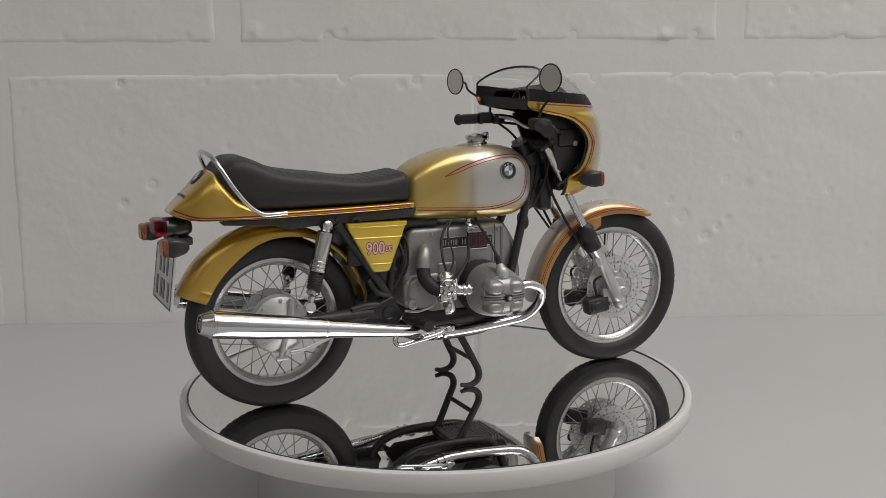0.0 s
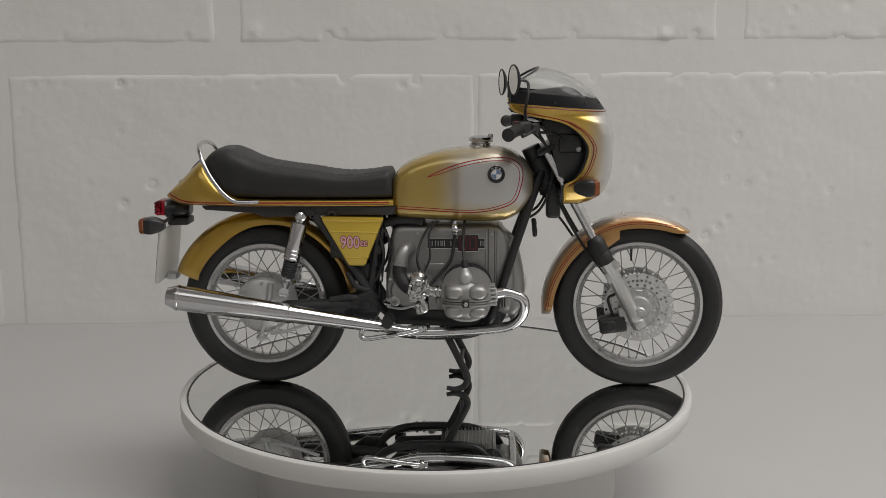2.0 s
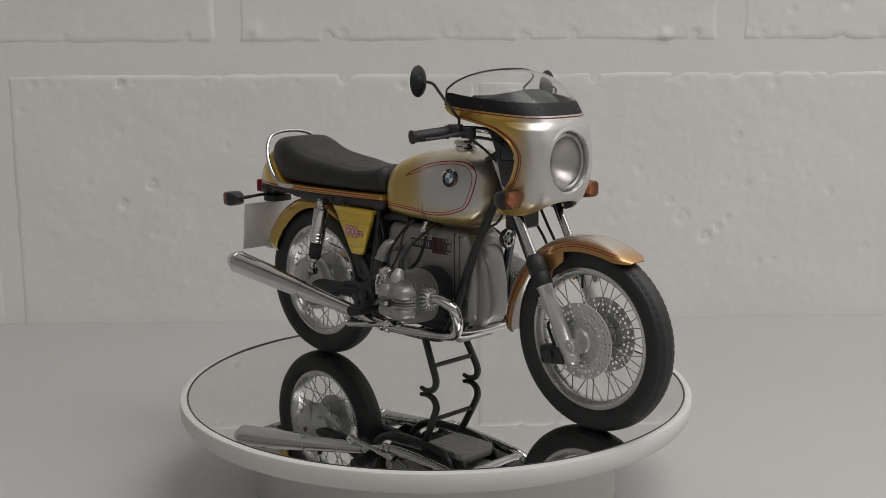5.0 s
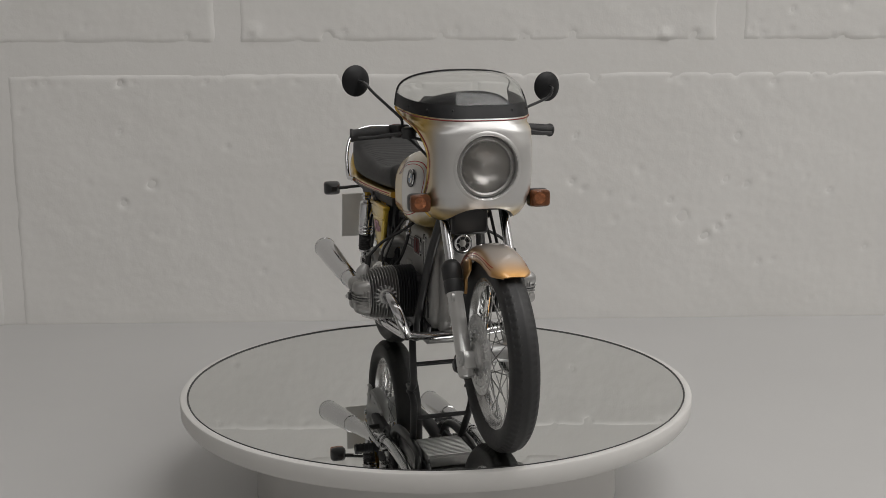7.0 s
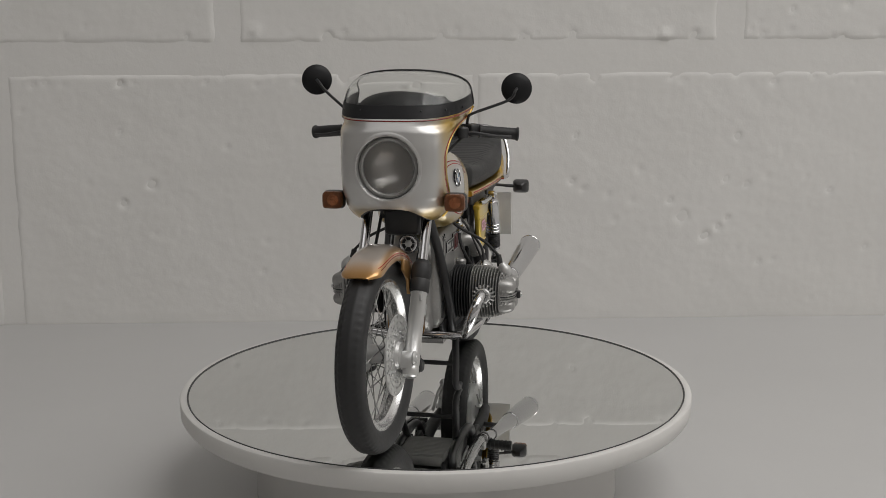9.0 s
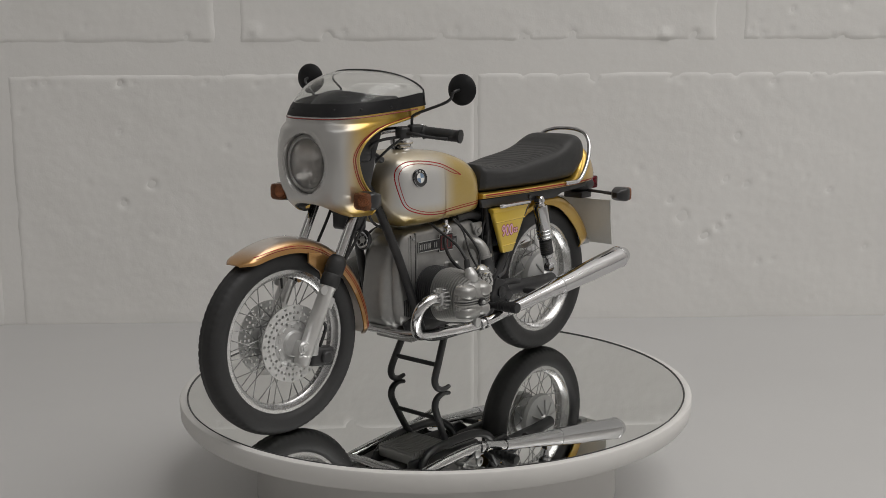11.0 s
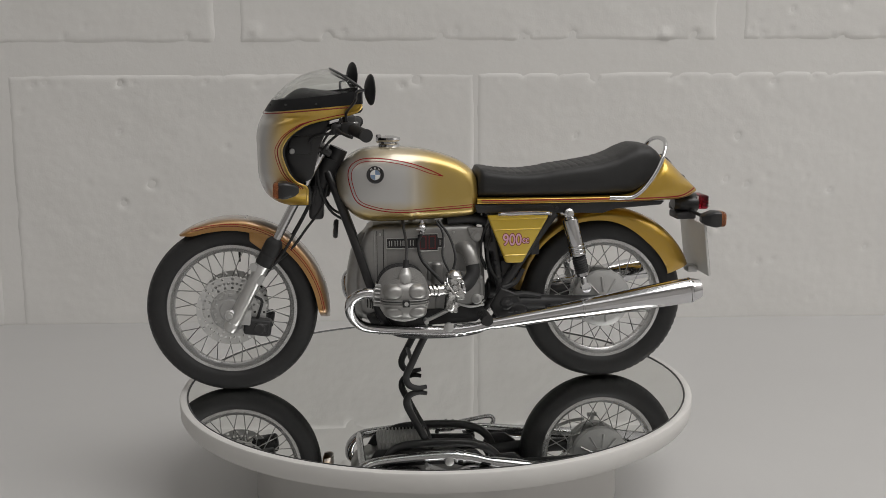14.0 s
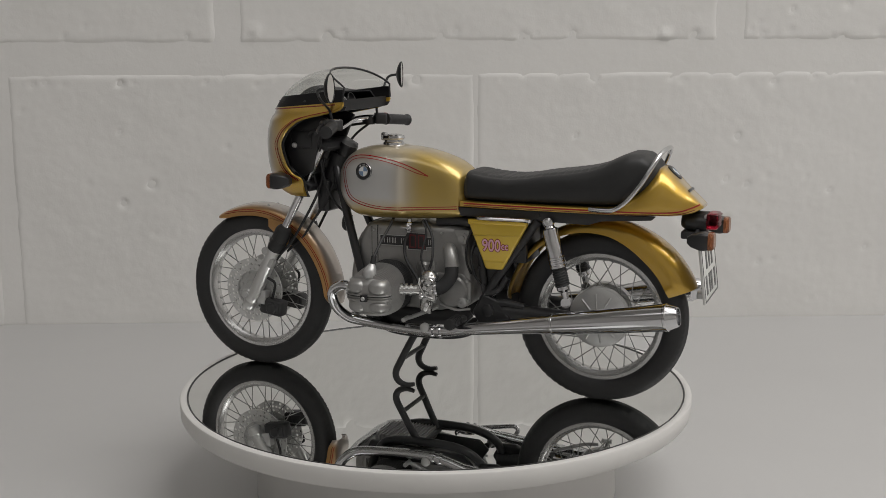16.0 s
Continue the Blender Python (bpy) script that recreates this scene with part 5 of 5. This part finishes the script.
for s in (1, -1):
    bm = bmesh.new()
    tube(bm, [(p.x, p.y * s, p.z) for p in EDGE], 5, 8, 2)
    bpart("edge_bead", bm, FAIRING_PAINT, fairing)
    for inset, mat, w in ((14, DARK_STRIPE, 4.4), (23, RED_STRIPE, 2.6)):
        line = []
        for z in np.linspace(1054, 806, 60):
            lip = min(1.0, max(0.0, (z - 1030) / 30))
            span = max(20.0, xn(z) - xr(z))
            c = min(0.9, (inset / span) ** (1 / 0.62))
            line.append(fairing_point(math.acos(c), min(1083, z + 0.5 * inset * lip)))
        bm = bmesh.new()
        last = None
        for k, p in enumerate(line):
            d = (line[min(k + 1, len(line) - 1)] - line[max(k - 1, 0)]).normalized()
            n = Vector((0.25, 0.97, 0.0))
            q = n.cross(d).normalized() * w / 2
            p = p + n * 1.6
            row = [bm.verts.new((v.x, v.y * s, v.z)) for v in (p - q, p + q)]
            if last:
                bm.faces.new((last[0], last[1], row[1], row[0]))
            last = row
        bpart("pinstripe", bm, mat, fairing)
bm = bmesh.new()
tube(bm, [fairing_point(a, 1080) + Vector((1.2 * math.cos(a), 1.2 * math.sin(a), 0)) for a in np.linspace(-math.pi / 2 + 0.02, math.pi / 2 - 0.02, 50)], 2.2, 6, 1)
bpart("pinstripe", bm, DARK_STRIPE, fairing)

# wind shield: clear above, black band below
base_row = [fairing_point(-math.pi / 2 + math.pi * i / 80, 1086) for i in range(81)]


def shield_point(i, v):
    a = -math.pi / 2 + math.pi * i / 80
    c = abs(math.cos(a))
    p = base_row[i]
    q = Vector((284 + 112 * c**0.8, 208 * pw(math.sin(a), 0.86), 1170 + 71 * c**0.68))
    bulge = 4 * v * (1 - v) * (35 * c**0.5 + 4)
    return p.lerp(q, v) + Vector((0.45, 0.25 * math.sin(a), 0.9)) * bulge


def band_top(i):
    return min(0.8, 46 / (shield_point(i, 1.0) - base_row[i]).length)


bm = bmesh.new()
grid(bm, [[shield_point(i, band_top(i) + (1 - band_top(i)) * j / 26) for i in range(81)] for j in range(27)], False)
bmesh.ops.recalc_face_normals(bm, faces=bm.faces)
bmesh.ops.solidify(bm, geom=bm.faces[:], thickness=5)
shield = bpart("wind_shield", bm, GLASS, bike, "clear bubble wind shield with a black lower band", 60)
shield.visible_shadow = False
bm = bmesh.new()
grid(bm, [[shield_point(i, band_top(i) * j / 5) + Vector((0, 0, 0.5)) for i in range(81)] for j in range(6)], False)
bmesh.ops.recalc_face_normals(bm, faces=bm.faces)
bmesh.ops.solidify(bm, geom=bm.faces[:], thickness=7)
bpart("shield_band", bm, MATT_BLACK, shield, "black band")
bm = bmesh.new()
down = (0.02, 0.25, 0.5, 0.75)
tube(bm, [shield_point(0, v) for v in down] + [shield_point(i, 1.0) for i in range(81)] + [shield_point(80, v) for v in reversed(down)], 4.0, 8, 1)
bpart("shield_trim", bm, BLACK, shield)
for s in (1, -1):
    for i in (8, 20, 32):
        bm = bmesh.new()
        p = shield_point(40 + s * (40 - i), 0.09)
        bolt(bm, p, (0.3, s, 0.2), 4.0, 3.5)
        bpart("shield_bolt", bm, BLACK, shield)

# instrument panel inside the shield
bm = bmesh.new()
rows = []
for j in range(9):
    v = j / 8
    rows.append([(300 + 300 * c_ * (1 - 0.4 * v) * 0.98 + 20, 190 * (1 - 0.22 * v * v) * s_, 1092 + 80 * math.sin(v * math.pi / 2) * (0.35 + 0.65 * c_) * (1 - 0.0 * v)) for c_, s_ in
                 ((math.cos(a), math.sin(a)) for a in (-math.pi / 2 + math.pi * i / 32 for i in range(33)))])
rows.append([(330 + 40 * math.cos(a), 120 * math.sin(a), 1150) for a in (-math.pi / 2 + math.pi * i / 32 for i in range(33))])
grid(bm, rows, False)
bmesh.ops.recalc_face_normals(bm, faces=bm.faces)
bmesh.ops.solidify(bm, geom=bm.faces[:], thickness=6)
panel = bpart("instrument_panel", bm, MATT_BLACK, bike, "black instrument panel behind the shield")
bm = bmesh.new()
rim_line = [Vector((max(p.x - 14, 300), p.y * 0.95, p.z)) for p in base_row]
rows = [[Vector((p.x, p.y, p.z + h)) for p in rim_line] for h in (6, -22)]
low = [Vector((p.x + 20 * (1 - abs(p.y) / 210), p.y * 0.93, p.z - 34)) for p in rim_line]
top = [bm.verts.new(p) for p in rows[0]]
mid = [bm.verts.new(p) for p in rows[1]]
under = [bm.verts.new(p) for p in low]
for a, b in ((top, mid), (mid, under)):
    for k in range(81):
        bm.faces.new((a[k], a[(k + 1) % 81], b[(k + 1) % 81], b[k]))
bm.faces.new(top)
bm.faces.new(under[::-1])
bpart("dashboard", bm, MATT_BLACK, panel, "flat black dashboard across the fairing")
for y, r in ((-62, 36), (62, 36), (0, 18)):
    bm = bmesh.new()
    lathe(bm, [(0, 0), (r, 0), (r, 46), (r - 4, 50), (r - 6, 47), (0, 47)], 32, along((430, y, 1100), (384, y, 1114)))
    gauge = bpart("gauge", bm, BLACK, panel, "round black gauge")
    bm = bmesh.new()
    lathe(bm, [(r - 9, 47.4), (r - 6, 47.4), (r - 6, 48.2), (r - 9, 48.2)], 32, along((430, y, 1100), (384, y, 1114)), True)
    bpart("dial", bm, WHITE_INK, gauge)

# headlight
AX = Matrix(((0, 0, 1, 0), (1, 0, 0, 0), (0, 1, 0, 927), (0, 0, 0, 1)))
bm = bmesh.new()
rows = []
for r, lift in ((121, -1.0), (116, 1.0), (109, 1.0), (105, -3.0), (103, -10.0), (103, -30.0)):
    row = []
    for k in range(96):
        t = 2 * math.pi * k / 96
        y, z = r * math.cos(t), 927 + r * math.sin(t)
        c = math.sqrt(max(0.0, 1 - min(1.0, abs(y) / fw(z)) ** (2 / 0.62)))
        row.append((xr(z) + (xn(z) - xr(z)) * c ** 0.62 + lift, y, z))
    rows.append(row)
grid(bm, rows, True, False)
headlight = bpart("headlight", bm, FAIRING_PAINT, bike, "round headlight in the fairing")
bm = bmesh.new()
lathe(bm, [(105, 661), (105, 560), (84, 556), (84, 644), (98, 646), (98, 650)], 64, AX)
bpart("bucket", bm, BLACK, headlight)
bm = bmesh.new()
lathe(bm, [(84, 636), (100, 640), (103, 648), (100, 656), (92, 660), (84, 654)], 64, AX, True)
bpart("ring", bm, ENGINE_GREY, headlight, "satin headlight ring")
bm = bmesh.new()
lathe(bm, [(0, 674), (20, 673), (45, 669), (70, 662), (90, 654), (90, 649), (70, 656), (45, 663), (20, 667), (0, 668)], 64, AX)
bpart("lens", bm, LENS_GLASS, headlight, "ribbed glass lens")
bm = bmesh.new()
lathe(bm, [(0, 590), (20, 592), (45, 602), (66, 620), (80, 638), (86, 648)], 64, AX)
bpart("reflector", bm, REFLECTOR, headlight)
bm = bmesh.new()
lathe(bm, [(0, 588), (10, 590), (11, 612), (7, 622), (0, 624)], 20, AX)
bpart("bulb", bm, WHITE_INK, headlight)
bm = bmesh.new()
lathe(bm, [(0, 470), (40, 474), (76, 496), (96, 540), (100, 600)], 48, AX)
bpart("shell", bm, SATIN_BLACK, headlight)
for s in (1, -1):
    bm = bmesh.new()
    prism(bm, [(470, 840), (520, 812), (560, 850), (592, 930), (588, 1000), (540, 1046), (440, 1064), (400, 1050), (440, 960)], 112 * s, 128 * s, 6)
    box(bm, (470, 128 * s - 8, 930), (560, 128 * s + 4, 1000), 10, 2)
    bpart("inner_panel", bm, BLACK, bike)
    bm = bmesh.new()
    bolt(bm, (544, 127 * s, 942), (0, s, 0), 11, 12)
    bpart("panel_bolt", bm, ALU, bike)

# ---- handlebar, levers, mirrors
bm = bmesh.new()
halfbar = [(430, 0, 1000), (430, 60, 1002), (405, 130, 1030), (345, 200, 1036), (318, 250, 1026), (285, 340, 1015)]
tube(bm, [(x, -y, z) for x, y, z in reversed(halfbar[1:])] + halfbar, 11, 12)
bar = bpart("handlebar", bm, CHROME, bike, "chrome handlebar")
for s in (1, -1):
    bm = bmesh.new()
    g = [(320, 242 * s, 1026), (279, 377 * s, 1014)]
    m = along(*g)
    L = (Vector(g[1]) - Vector(g[0])).length
    prof = [(0, 0), (22, 0), (25, 3), (22, 7)] + [q for i in range(9) for q in ((21.5, 12 + i * 12), (20.2, 18 + i * 12))] + [(21, L - 10), (24, L - 6), (24, L), (0, L + 3)]
    lathe(bm, prof, 20, m)
    bpart("grip", bm, RUBBER, bar, "black rubber grip")
    bm = bmesh.new()
    box(bm, (-26, -30, -22), (26, 30, 22), 8, 3, Matrix.Translation((330, 214 * s, 1030)) @ pose(0, 0, 0, 0, 0, -30 * s))
    lathe(bm, [(0, -14), (25, -14), (27, -8), (27, 18), (22, 24), (0, 24)], 24, Matrix.Translation((372, 190 * s, 1020)))
    bpart("switch_block", bm, SATIN_BLACK, bar)
    bm = bmesh.new()
    box(bm, (-5, -14, -5), (5, 14, 5), 2, 1, Matrix.Translation((312, 222 * s, 1048)) @ pose(0, 0, 0, 0, 0, -30 * s))
    bpart("switch", bm, Nodes("red_switch", (0.25, 0.03, 0.03), 0.4).m if s < 0 else CHROME, bar)
    bm = bmesh.new()
    tube(bm, [(374, 214 * s, 1024), (372, 250 * s, 1022), (350, 310 * s, 1012), (330, 360 * s, 1008)], [8, 6, 5, 6], 10)
    bpart("lever", bm, SATIN_BLACK, bar)
    bm = bmesh.new()
    tube(bm, [(372, 196 * s, 1010), (420, 150 * s, 960), (452, 92 * s, 880), (440, 70 * s, 780), (400, 60 * s, 700), (330, 70 * s, 660)], 5, 8)
    tube(bm, [(380, 186 * s, 1012), (470, 140 * s, 990), (500, 96 * s, 900), (486, 80 * s, 800), (470, 70 * s, 730)], 5.5, 8)
    bpart("control_cable", bm, RUBBER, bike)

for s, c, yaw in ((-1, Vector((303, -358, 1205)), 18.0), (1, Vector((267, 369, 1174)), 12.0)):
    back = Vector((-math.cos(radians(yaw)), -math.sin(radians(yaw)), 0.0))
    m = along(c, c + back) @ Matrix.Diagonal((0.94, 0.94, 1, 1))
    bm = bmesh.new()
    lathe(bm, [(0, -16), (14, -15), (36, -9), (54, 0), (58, 5), (57, 9), (54, 9), (53, 6), (0, 6)], 44, m)
    mirror = bpart("mirror", bm, MATT_BLACK, bike, "round black rear view mirror")
    bm = bmesh.new()
    lathe(bm, [(0, 7.4), (52.5, 7.4), (52.5, 6.2), (0, 6.2)], 44, m)
    bpart("mirror_face", bm, MIRROR_FACE, mirror, "mirror glass", 20)
    bm = bmesh.new()
    tube(bm, [(338, 204 * s, 1040), (344, 208 * s, 1070), (342, 226 * s, 1090), c - back * 50 - Vector((0, 34 * s, 40)), c - back * 44 - Vector((0, 8 * s, 8)), c - back * 14], 5.2, 10)
    bpart("stem", bm, BLACK, mirror)

# ---- horn and small front parts
bm = bmesh.new()
lathe(bm, [(0, 0), (34, 0), (38, 8), (34, 16), (26, 18), (22, 13), (0, 12)], 32, along((378, 0, 626), (400, 0, 628)))
horn = bpart("horn", bm, SATIN_BLACK, bike, "round horn with a chrome rim")
bm = bmesh.new()
lathe(bm, [(24, 17), (29, 19), (32, 17), (30, 14)], 32, along((378, 0, 626), (400, 0, 628)), True)
bpart("rim", bm, CHROME, horn)
bm = bmesh.new()
lathe(bm, [(0, 20), (8, 19), (13, 15), (13, 10), (0, 10)], 20, along((378, 0, 626), (400, 0, 628)))
for q in range(6):
    a = math.pi * q / 3
    m = along((378, 0, 626), (400, 0, 628))
    tube(bm, [m @ Vector((12 * math.cos(a), 12 * math.sin(a), 14)), m @ Vector((26 * math.cos(a), 26 * math.sin(a), 16))], 1.6, 5, 1)
bpart("grille", bm, ALU, horn)
bm = bmesh.new()
tube(bm, [(410, 40, 820), (440, 66, 720), (500, 70, 640), (560, 60, 560), (630, 62, 500)], 5, 8)
bpart("speedometer_cable", bm, RUBBER, bike)
# battery and tray behind the engine
bm = bmesh.new()
box(bm, (-400, -92, 520), (-210, 92, 690), 8)
bpart("battery_case", bm, SATIN_BLACK, bike)
bm = bmesh.new()
for i in range(3):
    tube(bm, [(-220, -96 + 4 * i, 640 - 30 * i), (-190, -104, 560), (-200, -98, 470 - 20 * i)], 4, 6)
bpart("wire", bm, RUBBER, bike)

# the fork with its wheel and mudguard is steered a little to the right, about the steering head
HEAD = Vector((450, 0, 770)) * S
STEER = Matrix.Translation(HEAD) @ Matrix.Rotation(radians(-2.2), 4, Vector((-50, 0, 130)).normalized()) @ Matrix.Translation(-HEAD)
for ob in list(bike.children):
    if ob.name.split(".")[0] in ("front_wheel", "front_fender", "fork_slider", "gaiter", "fork_tube", "brake_caliper", "brake_hose", "fork_yoke"):
        ob.matrix_local = STEER @ ob.matrix_local
tail_light.location.x = 9 * S

for s in (1, -1):
    bm = bmesh.new()
    tube(bm, [(-190, 70 * s, 655), (-120, 78 * s, 668), (-40, 80 * s, 662)], 18, 14, 3)
    bpart("ignition_coil", bm, SATIN_BLACK, bike)
    bm = bmesh.new()
    tube(bm, [(-205, 112 * s, 600), (-190, 120 * s, 540), (-205, 118 * s, 470), (-240, 112 * s, 420)], 5.5, 8)
    tube(bm, [(-200, 104 * s, 650), (-172, 108 * s, 600), (-168, 110 * s, 520), (-186, 108 * s, 470)], 4.5, 8)
    bpart("breather_hose", bm, RUBBER, bike)
    bm = bmesh.new()
    lathe(bm, [(0, -9), (18, -9), (21, 0), (18, 9), (0, 9)], 20, side_axis(-212, 560, 104 * s))
    bpart("clip", bm, SATIN_BLACK, bike)
    bm = bmesh.new()
    prism(bm, [(-300, 500), (-232, 505), (-222, 440), (-262, 410), (-318, 440)], 60 * s, 100 * s, 10, 2)
    bpart("starter_cover", bm, SATIN_BLACK, bike)


# ---------------------------------------------------------------- what moves
HEADING = (24.58, 10.89, -2.99, -17.01, -31.15, -45.38, -59.67, -73.99, -88.33, -102.67, -116.99, -131.28, -145.52, -159.71, -173.85, -187.92, -201.93)


def motions():
    """The turntable turns clockwise seen from above, and the model turns with it."""
    walk(platter, [(t, pose(0, 0, 0, 0, 0, a)) for t, a in enumerate(HEADING)])
    walk(bike, [(t, pose(0, 0, 0, 0, 0, a) @ pose(0, -0.0010, 0)) for t, a in enumerate(HEADING)])


motions()
